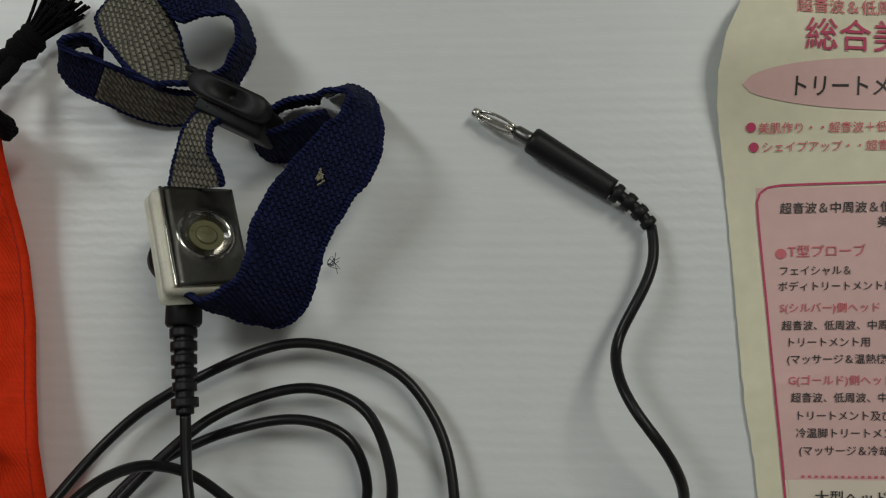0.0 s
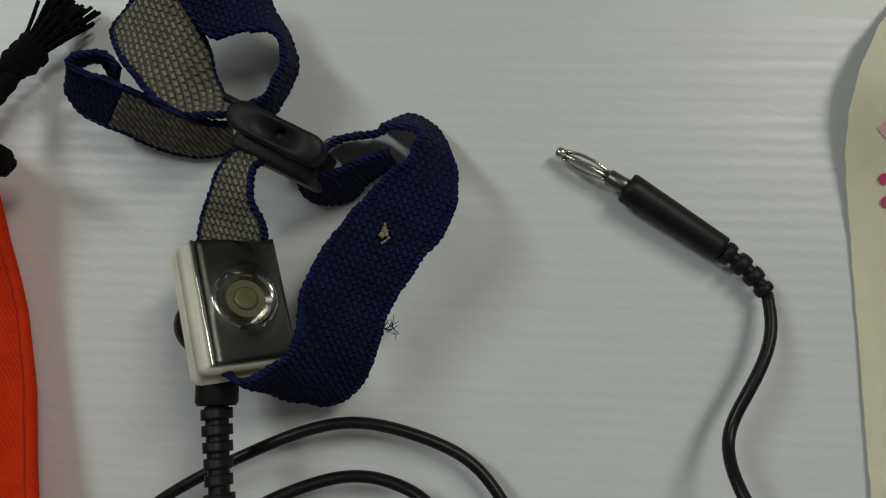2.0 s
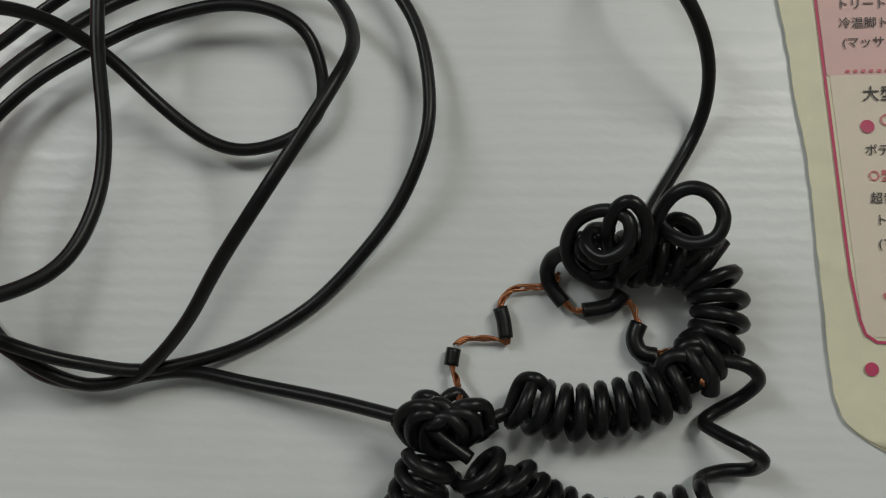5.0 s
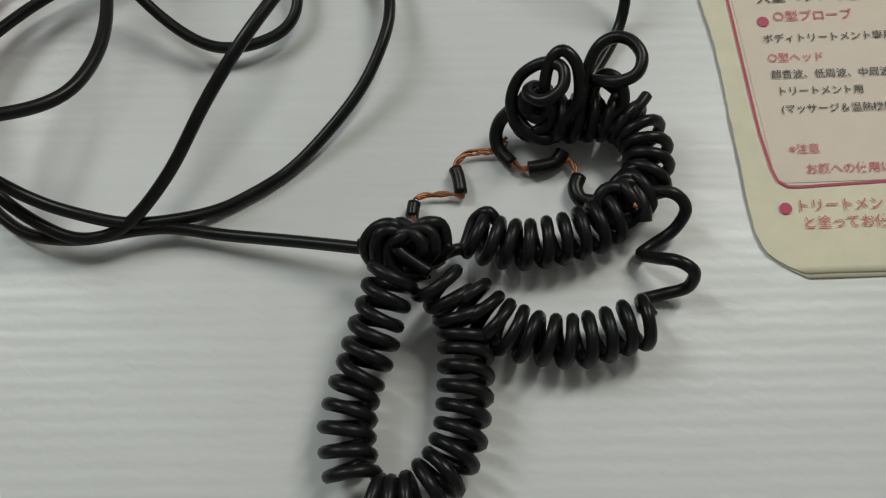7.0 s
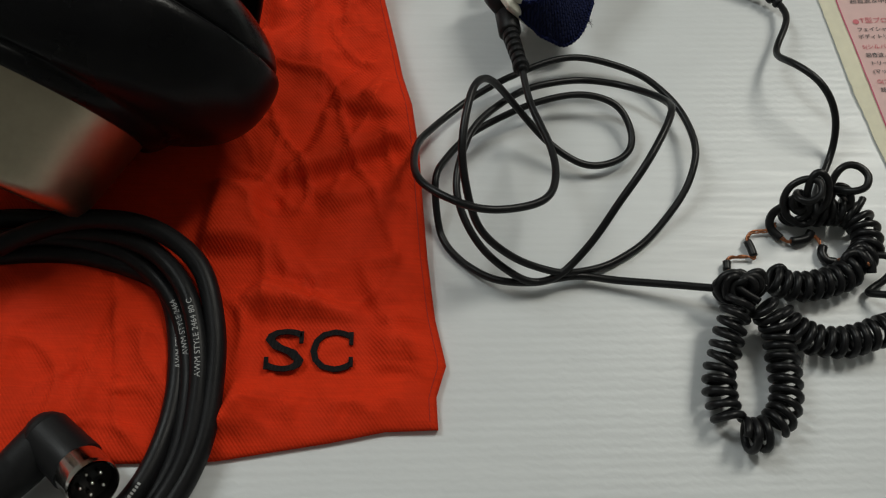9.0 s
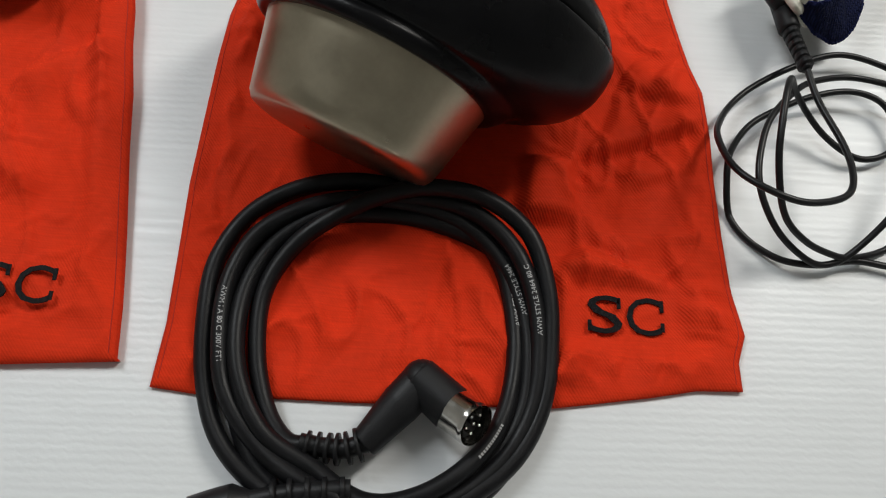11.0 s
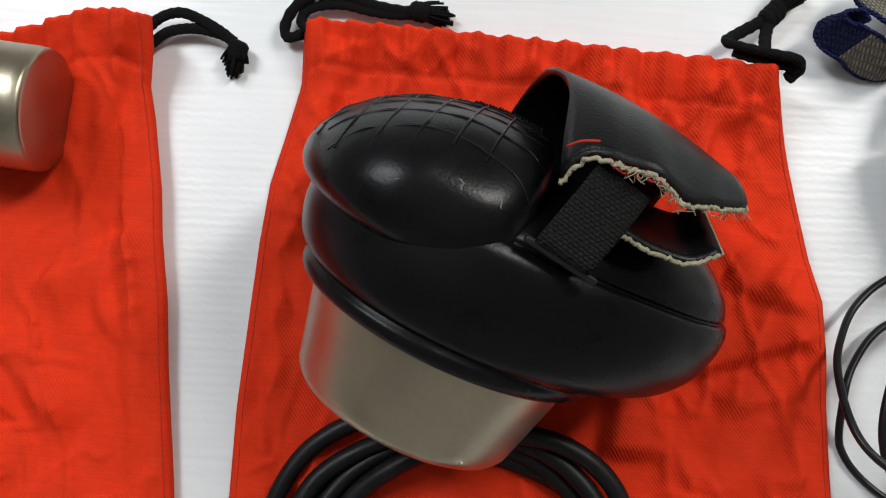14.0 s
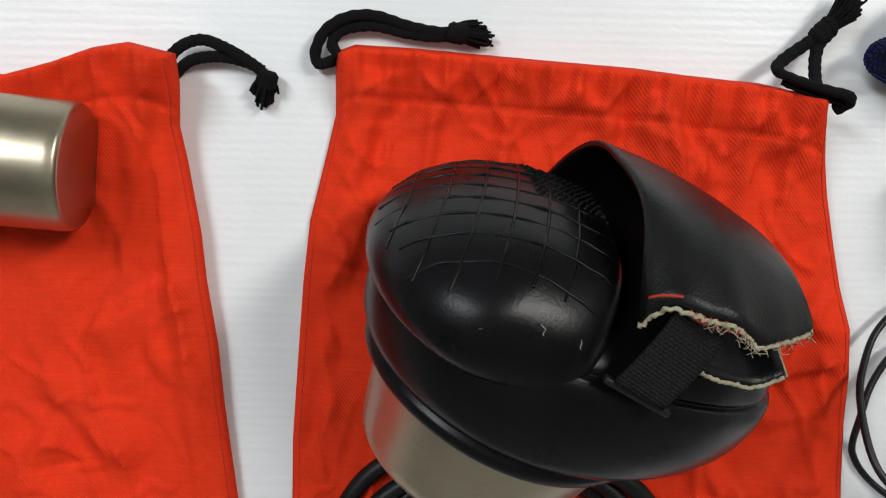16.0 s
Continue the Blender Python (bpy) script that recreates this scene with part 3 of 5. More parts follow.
head = thing("massage_probe_head", "large black rubber probe head with metal cup, lying on red bag", "massage probe", HEAD_AT)
bm = bmesh.new()
lathe(bm, [(0.1, -45.5), (34, -45.5), (42, -45.2), (45.5, -44), (47.6, -41), (48.6, -37), (54, -14), (58.5, 4), (58.5, 8), (0.1, 8)], 96)
part("metal_cup", bm, CUP, head, "satin champagne metal cup")
bm = bmesh.new()
hull(bm, [(-4.2, -57, 57, 57), (-4.4, -60.5, 61, 60.5), (-2.5, -63, 64, 62.5), (0.5, -63.5, 67, 63), (2.5, -62.5, 69, 62.2), (3.6, -62.3, 72, 62), (5, -64.5, 77, 64), (8, -67.5, 84, 66), (13, -70, 92, 67.5),
          (22, -72, 99, 69), (32, -71.5, 102, 69), (40, -70, 102.5, 68), (44, -67, 101.5, 66), (45.2, -65, 100, 64.5), (45.8, -62, 98.2, 62), (48, -55, 98.6, 61.5), (54, -36, 95, 57), (61, -12, 87, 48), (67, 8, 77, 36), (71.5, 24, 66, 20), (73, 36, 55, 6)], blunt_right=1.9)
part("lower_shell", bm, RUBBER, head, "black moulded rubber shell")
bm = bmesh.new()
hull(bm, HUMP, 96, 2.0, 5.0)
hump = part("palm_hump", bm, RUBBER, head, "black rubber hump with a moulded grid")
bm = bmesh.new()
for z in range(-54, 60, 12):
    relief_line(bm, [(x, z + 0.16 * x + 4) for x in range(-78, 4, 4)], 0.65)
for x in range(-70, 0, 12):
    relief_line(bm, [(x - 0.12 * z, z) for z in range(-62, 62, 4)], 0.65)
part("moulded_grid", bm, RUBBER, hump)
bm = bmesh.new()
for i in range(12):
    for j in range(20):
        x, z = -27 + i * 2.6 + (j % 2) * 1.3, -46 + j * 2.6
        n = hump_top(x, z)
        if n is None:
            continue
        base = [bm.verts.new(Vector((x + dx * 1.25, n + 0.4, z + dz * 1.25)) * MM) for dx, dz in ((-1, 0), (0, -1), (1, 0), (0, 1))]
        tip = bm.verts.new(Vector((x, n + 2.0, z)) * MM)
        for k in range(4):
            bm.faces.new((base[k], base[(k + 1) % 4], tip))
tagged(part("knurled_grip", bm, RUBBER, hump, smooth=False), kind="stuff")


SCUFF = material("scuffed_rubber", (0.16, 0.16, 0.155), 0.8, scale=500, vary=0.5)
for x, n, dx, dn in ((-40, 55, 3.5, -4), (-38, 50, -4, -2.5), (-22.6, 58, 3.2, -5), (-8, 58, 2.6, -5.5), (-6, 63, 3, -3), (-30, 70, 3, 0.6), (24, 36, 1.2, 0.6)):
    bm = bmesh.new()
    line = []
    for k in range(7):
        f = k / 6
        q = hump_point(n + dn * f, math.pi / 2) if x < 10 else Vector((x, n, 67.6))
        best = min((hump_point(n + dn * f, radians(d)) for d in range(20, 170)), key=lambda v: abs(v.x - (x + dx * f))) if x < 10 else q
        line.append(best + Vector((0, 0.02, 0.02)))
    tube(bm, line, lambda t: 0.05 + 0.3 * math.sin(math.pi * min(1, max(0, t))), 5)
    part("scuff_mark", bm, SCUFF, hump, "pale scuff on the rubber")


def arch(us, n_top):
    """The leather hand strap: an arch across the probe, whose near edge curls down at one end."""
    rows = []
    for i in range(33):
        t = -1 + 2 * i / 32
        rows.append([])
        for j, u in enumerate(us):
            s = j / (len(us) - 1)
            near = float(np.interp(s, (0, 0.04, 0.12, 0.2, 0.45, 0.68, 0.85, 1), (70.5, 76.5, 82.0, 84.5, 85.0, 82.5, 85.0, 90.0)))
            wide = float(np.interp(s, (0, 0.2, 0.42, 0.68, 0.85, 1), (64.5, 69.5, 71, 68, 61, 54)))
            end = near if t > 0 else 48
            n = end + (n_top - 6 * s - end) * (1 - abs(t) ** 2.4) - 3.0 * (2 * s - 1) ** 2 * (1 - max(0, t) ** 3)
            w = (wide if t > 0 else 67) * math.copysign(abs(t) ** 0.85, t)
            tuck = 3.5 * max(0.0, 1 - s / 0.1) * max(0, t) ** 6
            rows[-1].append(Vector((u + tuck - 10.0 * (1 - s) * (1 - max(0, t)) - 6.0 * max(0, -t) * (1 - s) + 1.0 * noise.noise(Vector((u * 0.1, t * 2, 4))), n + 0.8 * math.sin(s * 17 + 0.5) * max(0, t) ** 3, w)))
    return rows


strap = arch([4 + 62.5 * j / 26 for j in range(27)], 107)
bm = bmesh.new()
sheet(bm, strap, 2.4, (0, 0))
strap_ob = part("hand_strap", bm, LEATHER, head, "black leather hand strap with frayed ends")
bm = bmesh.new()
rng = random.Random(5)
edge = evenly(strap[-1] and [q + Vector((0, -1.0, 0.6)) for q in strap[-1]], 0.8)
tube(bm, [q + Vector((rng.gauss(0, 0.25), rng.gauss(0, 0.3), rng.gauss(0, 0.3))) for q in edge], lambda t: 0.8 + 0.35 * noise.noise(Vector((t * 40, 0, 0))), 7)
side = [r[-1] + Vector((0.8, -1.2, 0)) for r in strap[11:]]
tube(bm, [q + Vector((rng.gauss(0, 0.2), rng.gauss(0, 0.2), 0)) for q in evenly(side, 0.8)], 0.7, 6)
for k in range(46):
    q = rng.choice(edge[len(edge) // 3:])
    tube(bm, spline([tuple(q), tuple(q + Vector((rng.gauss(0, 1.2), -rng.uniform(0, 2.2), rng.gauss(0.5, 1)))), tuple(q + Vector((rng.gauss(0.5, 2), -rng.uniform(0.5, 4.0), rng.gauss(0, 1.5))))], 3), 0.16, 4)
part("frayed_edge", bm, FRAY, strap_ob, "frayed pale fabric backing")
bm = bmesh.new()
for k in range(9):
    q = strap[-1][5 + k % 9]
    tube(bm, spline([tuple(q), tuple(q + Vector((rng.gauss(1, 1.5), -1.5 - k * 0.2, 0.6))), tuple(q + Vector((rng.gauss(3, 2), -2.5, 0.5)))], 3), 0.35, 4)
tube(bm, spline([(3, 81, 67), (6, 84.5, 69.0), (11, 87, 70.5)], 3), 0.5, 5)
part("loose_thread", bm, RED_DARK, strap_ob, "loose red sewing thread")
# the lower ply of the strap and the elastic webbing that holds it
lower = []
for i in range(11):
    lower.append([])
    for j in range(13):
        s, d = j / 12, 1 - i / 10
        lower[-1].append(Vector((29 + 36 * s, 65 - 1.5 * math.sin(s * 4) + 8 * max(0, s - 0.8) / 0.2 * 0.8 + 10 * d, (66 - 6.5 * s) * (1 - 0.7 * d))))
bm = bmesh.new()
sheet(bm, lower, 2.2)
flap = part("strap_flap", bm, LEATHER, head, "lower leather flap of the hand strap")
bm = bmesh.new()
tube(bm, [q + Vector((rng.gauss(0, 0.25), -0.8 + rng.gauss(0, 0.25), 0.4)) for q in evenly(lower[-1], 0.8)], lambda t: 0.75 + 0.35 * noise.noise(Vector((t * 30, 3, 0))), 6)
tube(bm, evenly([r[-1] + Vector((0.8, -0.5, 0)) for r in lower], 1.0), 0.6, 6)
part("frayed_edge", bm, FRAY, flap, "frayed pale fabric backing")
web = [[Vector((7 + 20 * j / 8 + 7.5 * i / 10, 50.5 - 2.5 * j / 8 + 30 * i / 10, 70.5 + 1.6 * math.sin(i / 10 * 3.1) - 4.5 * i / 10)) for j in range(9)] for i in range(11)]
bm = bmesh.new()
sheet(bm, web, 2.0)
part("elastic_webbing", bm, WEBBING, head, "black woven elastic webbing")
bm = bmesh.new()
block(bm, (27, 2.6, 3.4), (17.5, 48.4, 69.0), 0.8, Matrix.Rotation(radians(-7), 4, "Z"))
part("strap_slot", bm, PLASTIC, head)

# ---- the small probe head on the other bag ----
small = thing("small_probe_head", "small black probe head with metal cup on a red bag", "massage probe", pose(-530 * MM, 10 * MM, 32.5 * MM, 0, 0.5, -2.7))
bm = bmesh.new()
lathe(bm, [(0.1, 16.5), (12, 16.5), (24.6, 16.5), (25.4, 16.5), (26.9, 16.0), (27.6, 14.6), (28.0, 11), (28.6, -40), (28.6, -46), (0.1, -46)], 80, "X")
part("metal_cup", bm, CUP, small, "satin champagne metal cup")
bm = bmesh.new()
lathe(bm, [(0.1, -42), (29, -42), (31, -44), (31.5, -48), (30.4, -51), (31.3, -54), (31.5, -76), (30.4, -90), (24, -108), (11, -118), (0.1, -120)], 64, "X")
part("lower_shell", bm, RUBBER, small, "black moulded rubber shell")
bm = bmesh.new()
tube(bm, spline([(-50, -14, -21), (-42, -26, -22), (-36, -34, -22), (-48, -42, -22), (-70, -46, -22)], 8), 6, 10, flat=0.7)
part("hand_strap", bm, LEATHER, small, "black leather hand strap")

# ---- the thick cable with its round plug ----
TURNS = [
    [(-352.7, -246.6, 10), (-364.6, -246.1, 9), (-376.4, -232.3, 8), (-385.1, -206, 8), (-386.2, -175.5, 9), (-374.2, -151.2, 12), (-353.5, -134.1, 16), (-329.2, -122.3, 19), (-304.5, -116.6, 20), (-276.3, -120.4, 19), (-253.3, -136.5, 16), (-242.9, -163, 13), (-240.4, -190.3, 10), (-243.2, -219.6, 8), (-255.6, -245.8, 8), (-276.3, -264, 9), (-302.2, -276.9, 10)],
    [(-336.9, -279.2, 8), (-371.9, -268.3, 6), (-396.6, -248.1, 6), (-409.2, -219.9, 6), (-413.7, -187.6, 8), (-412.2, -158.9, 9), (-398.2, -132.5, 9), (-372.5, -115.7, 9), (-341.8, -109.9, 8), (-312.5, -114.8, 7), (-282.7, -129, 6), (-267, -149.3, 6), (-259.2, -175.6, 6), (-257.9, -203.8, 7), (-264.1, -231.2, 10), (-279.3, -252.4, 13), (-302.5, -267.4, 14), (-327, -270.5, 13)],
    [(-352.9, -264.6, 12), (-378.8, -248.2, 11), (-396.8, -226.1, 12), (-403.4, -199.9, 13), (-403.6, -171.8, 13), (-393.2, -145.9, 12), (-371.1, -129.3, 11), (-345.8, -121.1, 9), (-317.4, -121.2, 8), (-288.1, -129.5, 8), (-266.3, -148.6, 8), (-254.8, -173.2, 8), (-251, -198.4, 8), (-253.9, -225.1, 7), (-267.3, -248.4, 6), (-289.2, -266.9, 5), (-315.5, -278.2, 5)],
    [(-345.5, -278.1, 5), (-376.3, -259.7, 5), (-391.3, -234.9, 5), (-399, -203.2, 6), (-399, -172, 6), (-384.1, -146.1, 6), (-359.8, -130.8, 5), (-331.7, -126.6, 5), (-302.8, -129.3, 5), (-270.5, -141.5, 5), (-250.1, -163.2, 5), (-245.7, -194.6, 5), (-248.8, -224.5, 5), (-261.3, -251.8, 5), (-281.3, -271, 5), (-307.2, -285, 5), (-328.8, -282.5, 9), (-336.4, -271.4, 14), (-346.8, -267.8, 14)],
]
# one more turn that fills the bundle between the second and the third
fill = [evenly(spline(TURNS[k], 8), 1.0) for k in (0, 2)]
fill = [[f[int(i / 16 * (len(f) - 1))] for i in range(17)] for f in fill]
TURNS.insert(2, [(p.x * 0.45 + q.x * 0.55, p.y * 0.45 + q.y * 0.55, 11 + 3 * math.sin(i * 0.8)) for i, (p, q) in enumerate(zip(*fill))])
thick = thing("probe_cable", "coiled thick black cable with a right-angled round plug", "cable", Matrix.Translation((-12 * MM, -3.9 * MM, 0)) @ Matrix.Diagonal((0.94, 0.97, 1, 1)))
run = [q for turn in TURNS for q in turn]
RUN = evenly(spline(run, 8), 2.0)
RUN = [Vector((q.x, q.y, max(q.z, 4.6))) for q in RUN]
bm = bmesh.new()
tube(bm, RUN, 4.55, 14)
part("cable_sheath", bm, CABLE_MATT, thick)


def print_along(line, text, start, size, parent, lean, radius=4.55, bars=False):
    """White marking that follows a cable; lean turns it about the cable, from the top."""
    s, acc = [0.0], 0.0
    for a, b in zip(line, line[1:]):
        acc += (b - a).length
        s.append(acc)
    if bars:
        pts, faces, x = [], [], 0.0
        rng2 = random.Random(len(text))
        for ch in text:
            w = size * rng2.uniform(0.35, 0.55)
            k = len(pts)
            pts += [Vector((x, 0, 0)), Vector((x + w, 0, 0)), Vector((x + w, size * 0.6, 0)), Vector((x, size * 0.6, 0))]
            faces.append((k, k + 1, k + 2, k + 3))
            x += w + size * 0.25
    else:
        pts, faces = letters(text, size)
    bm = bmesh.new()
    vs = []
    for p in pts:
        d = start + p.x
        k = min(max(int(np.searchsorted(s, d)) - 1, 0), len(line) - 2)
        f = (d - s[k]) / max(1e-6, s[k + 1] - s[k])
        c = line[k].lerp(line[k + 1], f)
        t = (line[k + 1] - line[k]).normalized()
        side = Vector((0, 0, 1)).cross(t).normalized()
        up = t.cross(side)
        a = lean + (p.y - size * 0.35) / radius
        vs.append(bm.verts.new((c + (up * math.cos(a) + side * math.sin(a)) * (radius + 0.07)) * MM))
    for f in faces:
        try:
            bm.faces.new([vs[i] for i in f])
        except ValueError:
            pass
    return part("printed_marking", bm, WHITE_INK, parent, "white printed cable marking", smooth=False)


length = sum((b - a).length for a, b in zip(RUN, RUN[1:]))
lap = length / 5
print_along(RUN[::-1], "AWM STYLE 2464 80", lap * 3.30, 3.6, thick, -0.25)
print_along(RUN[::-1], "AWM STYLE 2464", lap * 1.36, 3.6, thick, 0.1)
print_along(RUN[::-1], "AWM I A 80 C 300V FT1", lap * 1.78, 3.6, thick, 0.1)
print_along(RUN[::-1], "AWM STYLE 2464 80 C", lap * 2.34, 3.6, thick, 0.0)
print_along(RUN[::-1], "mmmmmm n mmmm", lap * 3.16, 2.2, thick, -0.2, bars=True)
print_along(RUN[::-1], "mmmmmm nn mmmm", lap * 1.15, 2.2, thick, 0.3, bars=True)
print_along(RUN[::-1], "mmmmmm nn mmm", lap * 0.18, 2.2, thick, 0.3, bars=True)

# ribbed strain relief, moulded elbow, metal sleeve and pins
RELIEF = [Vector(q) for q in [(-358.6, -246.3, 10), (-348.7, -247.5, 10), (-338.2, -248, 11), (-327, -244.5, 12)]]
rel = evenly(spline([tuple(q) for q in RELIEF], 8), 0.5)
bm = bmesh.new()
tube(bm, rel, 4.6, 14)
part("strain_relief_core", bm, PLASTIC, thick)
for k in range(6):
    i = int((0.1 + 0.16 * k) * (len(rel) - 4))
    bm = bmesh.new()
    tube(bm, rel[i:i + 4], 6.4 + 0.35 * k, 16)
    part("strain_relief_rib", bm, PLASTIC, thick)
A, B, C2, D2 = (Vector(q) for q in ((-328.7, -245.3, 12), (-303.2, -215.5, 17), (-288.5, -227.3, 18), (-277.6, -235.8, 26)))
bm = bmesh.new()
tube(bm, evenly(spline([tuple(A), tuple(A.lerp(B, 0.3)), tuple(A.lerp(B, 0.75)), tuple(B)], 8), 1), lambda t: 7.2 + 2.8 * min(1, t * 1.6), 20, flat=0.92)
tube(bm, evenly(spline([tuple(B - (C2 - B) * 0.12), tuple(B.lerp(C2, 0.5)), tuple(C2)], 8), 1), lambda t: 10.2 + 0.9 * t, 24)
bmesh.ops.create_uvsphere(bm, u_segments=24, v_segments=14, radius=10.2 * MM, matrix=Matrix.Translation(B * MM))
elbow = part("plug_elbow", bm, PLASTIC, thick, "black moulded right-angled plug body")
bm = bmesh.new()
ax = (D2 - C2).normalized()
sleeve = [C2 + ax * k for k in np.linspace(0, 17, 18)]
tube(bm, sleeve, lambda t: 10.3 if t < 0.94 else 10.0, 40, caps=False)
tube(bm, sleeve[::-1], lambda t: 9.0, 40, caps=False)
tube(bm, [sleeve[-1], sleeve[-1] + ax * 0.2], 10.1, 40, caps=False)
tube(bm, [sleeve[-1] + ax * 0.2, sleeve[-1]], 9.0, 40, caps=False)
part("plug_sleeve", bm, CHROME, thick, "nickel-plated plug sleeve")
bm = bmesh.new()
tube(bm, [C2, C2 + ax * 11.5], 9.3, 32)
part("plug_insert", bm, PLASTIC, thick)
fr0 = frames([C2, D2])[0]
for k in range(6):
    a, r = 0.5 + k * 2 * math.pi / 5, (4.8 if k < 5 else 0)
    q = C2 + ax * 11 + (fr0[1] * math.cos(a) + fr0[2] * math.sin(a)) * r
    bm = bmesh.new()
    tube(bm, [q, q + ax * 4, q + ax * 4.8], lambda t: 0.85 if t < 0.9 else 0.4, 10)
    part("plug_pin", bm, CHROME, thick, "metal contact pin")
# the far end with its own ribbed relief and moulded grip
OUT = evenly(spline([(-332.3, -266.1, 14), (-344.4, -267.4, 14), (-359.3, -269.3, 13), (-371.5, -272, 12), (-388.8, -276.5, 10), (-403, -281.7, 9)], 8), 0.5)
bm = bmesh.new()
tube(bm, OUT, lambda t: 4.8 + (4.6 if t > 0.62 else 0) * min(1, (t - 0.62) * 9 if t > 0.62 else 0), 18)
part("cable_grip", bm, PLASTIC, thick, "moulded grip at the cable's other end")
for k in range(5):
    i = int((0.04 + 0.105 * k) * len(OUT))
    bm = bmesh.new()
    tube(bm, OUT[i:i + 5], 6.0 + 0.4 * k, 16)
    part("strain_relief_rib", bm, PLASTIC, thick)


# ---- the thin electrode cable, its coils and its plug ----
THIN_A = [(-107.1, -34.8, 26.7), (-104.0, -55.9, 28.1), (-96.7, -81.7, 32.3), (-95.6, -99.8, 35.8), (-102.1, -115.3, 40.3), (-125.8, -124.1, 46.9), (-144.0, -118.1, 46.9), (-156.2, -104.7, 41.0), (-157.1, -78.1, 25.1), (-150.4, -61.5, 15.1), (-142.9, -49.2, 9.0), (-132.6, -38.1, 7.4), (-124.3, -32.3, 8.5), (-113.0, -25.4, 9.6), (-90.1, -14.1, 10.4), (-72.1, -10.8, 9.3), (-46.6, -17.6, 6.9), (-34.2, -29.0, 6.9), (-26.4, -43.5, 8.5), (-22.8, -64.5, 11.0), (-25.5, -78.3, 10.0), (-32.2, -92.3, 6.8), (-47.9, -111.3, 2.3), (-59.8, -120.7, 1.4), (-70.8, -127.0, 2.4), (-85.0, -132.1, 6.4), (-93.6, -134.0, 9.9)]
THIN_B = [(-101.7, -132.9, 12.5), (-111.5, -131.7, 17.1), (-125.0, -126.7, 26.4), (-131.9, -119.3, 34.5), (-136.8, -102.0, 46.8), (-136.7, -88.1, 53.0), (-133.0, -68.7, 55.1), (-128.6, -59.0, 50.4), (-123.5, -52.8, 42.1), (-116.7, -50.2, 30.0), (-112.9, -51.0, 24.7), (-106.9, -53.9, 18.3), (-101.9, -57.7, 14.2), (-95.6, -63.3, 11.0), (-82.5, -72.4, 7.8), (-71.6, -74.9, 6.0), (-56.5, -68.7, 5.1), (-51.6, -58.6, 6.4), (-56.7, -42.4, 9.3), (-67.7, -36.5, 10.6), (-81.1, -35.9, 11.1), (-98.9, -40.9, 10.7), (-108.9, -45.2, 9.7), (-124.1, -53.2, 7.8), (-133.9, -61.0, 7.7), (-144.3, -76.8, 10.4), (-148.3, -88.9, 12.9)]
THIN_C = [(-145.2, -111.7, 1.3), (-137.5, -123.4, 1.4), (-123.7, -134.0, 3.7), (-114.2, -137.2, 6.0), (-100.3, -137.6, 7.3), (-91.3, -134.2, 8.5), (-78.0, -122.2, 18.3), (-67.5, -109.0, 30.0), (-55.5, -93.5, 39.5), (-42.2, -67.5, 38.7), (-40.6, -51.8, 28.6), (-50.8, -33.3, 13.9), (-63.9, -26.6, 9.9), (-78.8, -25.9, 9.9), (-98.6, -33.6, 14.4), (-109.8, -42.6, 19.1), (-125.0, -60.3, 25.9), (-133.5, -75.0, 28.7), (-139.0, -99.0, 28.3), (-135.1, -115.5, 23.7), (-124.5, -129.2, 16.6), (-106.0, -138.3, 8.2), (-95.8, -135.6, 6.3), (-81.2, -132.7, 4.9), (-68.4, -134.6, 4.8), (-43.5, -137.9, 8.2), (-25.4, -141.1, 12.0)]
lead = thing("electrode_cable", "looped thin black cable with worn coiled stretches and bare copper", "cable")
WIRE = 1.75
thin = [THIN_A[0]]
for q in THIN_A[1:] + THIN_B + THIN_C + [(-21.7, -143.3, 16), (-14.2, -143.2, 15)]:
    if (Vector(q) - Vector(thin[-1])).length > 8:
        thin.append(q)
bm = bmesh.new()
run = evenly(spline(thin, 8), 3.0)
for _ in range(4):
    run = [run[0]] + [(p + q * 2 + r) / 4 for p, q, r in zip(run, run[1:], run[2:])] + [run[-1]]
tube(bm, [Vector((q.x, q.y, max(q.z, WIRE + 0.1))) for q in evenly(spline([tuple(q) for q in run], 3), 1.3)], WIRE, 10)
part("straight_lead", bm, CABLE, lead)


def eased(p):
    """A coil point, shifted sideways to fit the camera's view."""
    dx = float(np.interp(p[0], (-25, 3, 30, 50), (-2.5, -1.5, 0, 2)))
    dy = float(np.interp(p[1], (-200, -160, -140, -125, -100), (-1.5, 0, 2, 2, 1.8)))
    dx -= 1.5 * max(0.0, min(1.0, (p[1] + 118) / 14))
    return p[0] + dx, p[1] + dy, p[2]


def coil(axis, radius, turns, phase=0.0, squash=0.9):
    bm = bmesh.new()
    pts = helix([eased(q) for q in axis], radius, turns, WIRE, phase=phase, squash=squash)
    tube(bm, [Vector((q.x, q.y, max(q.z, WIRE + 0.1))) for q in pts], 1.68, 9)
    return part("coiled_lead", bm, CABLE, lead, "tightly coiled stretch of the black lead")


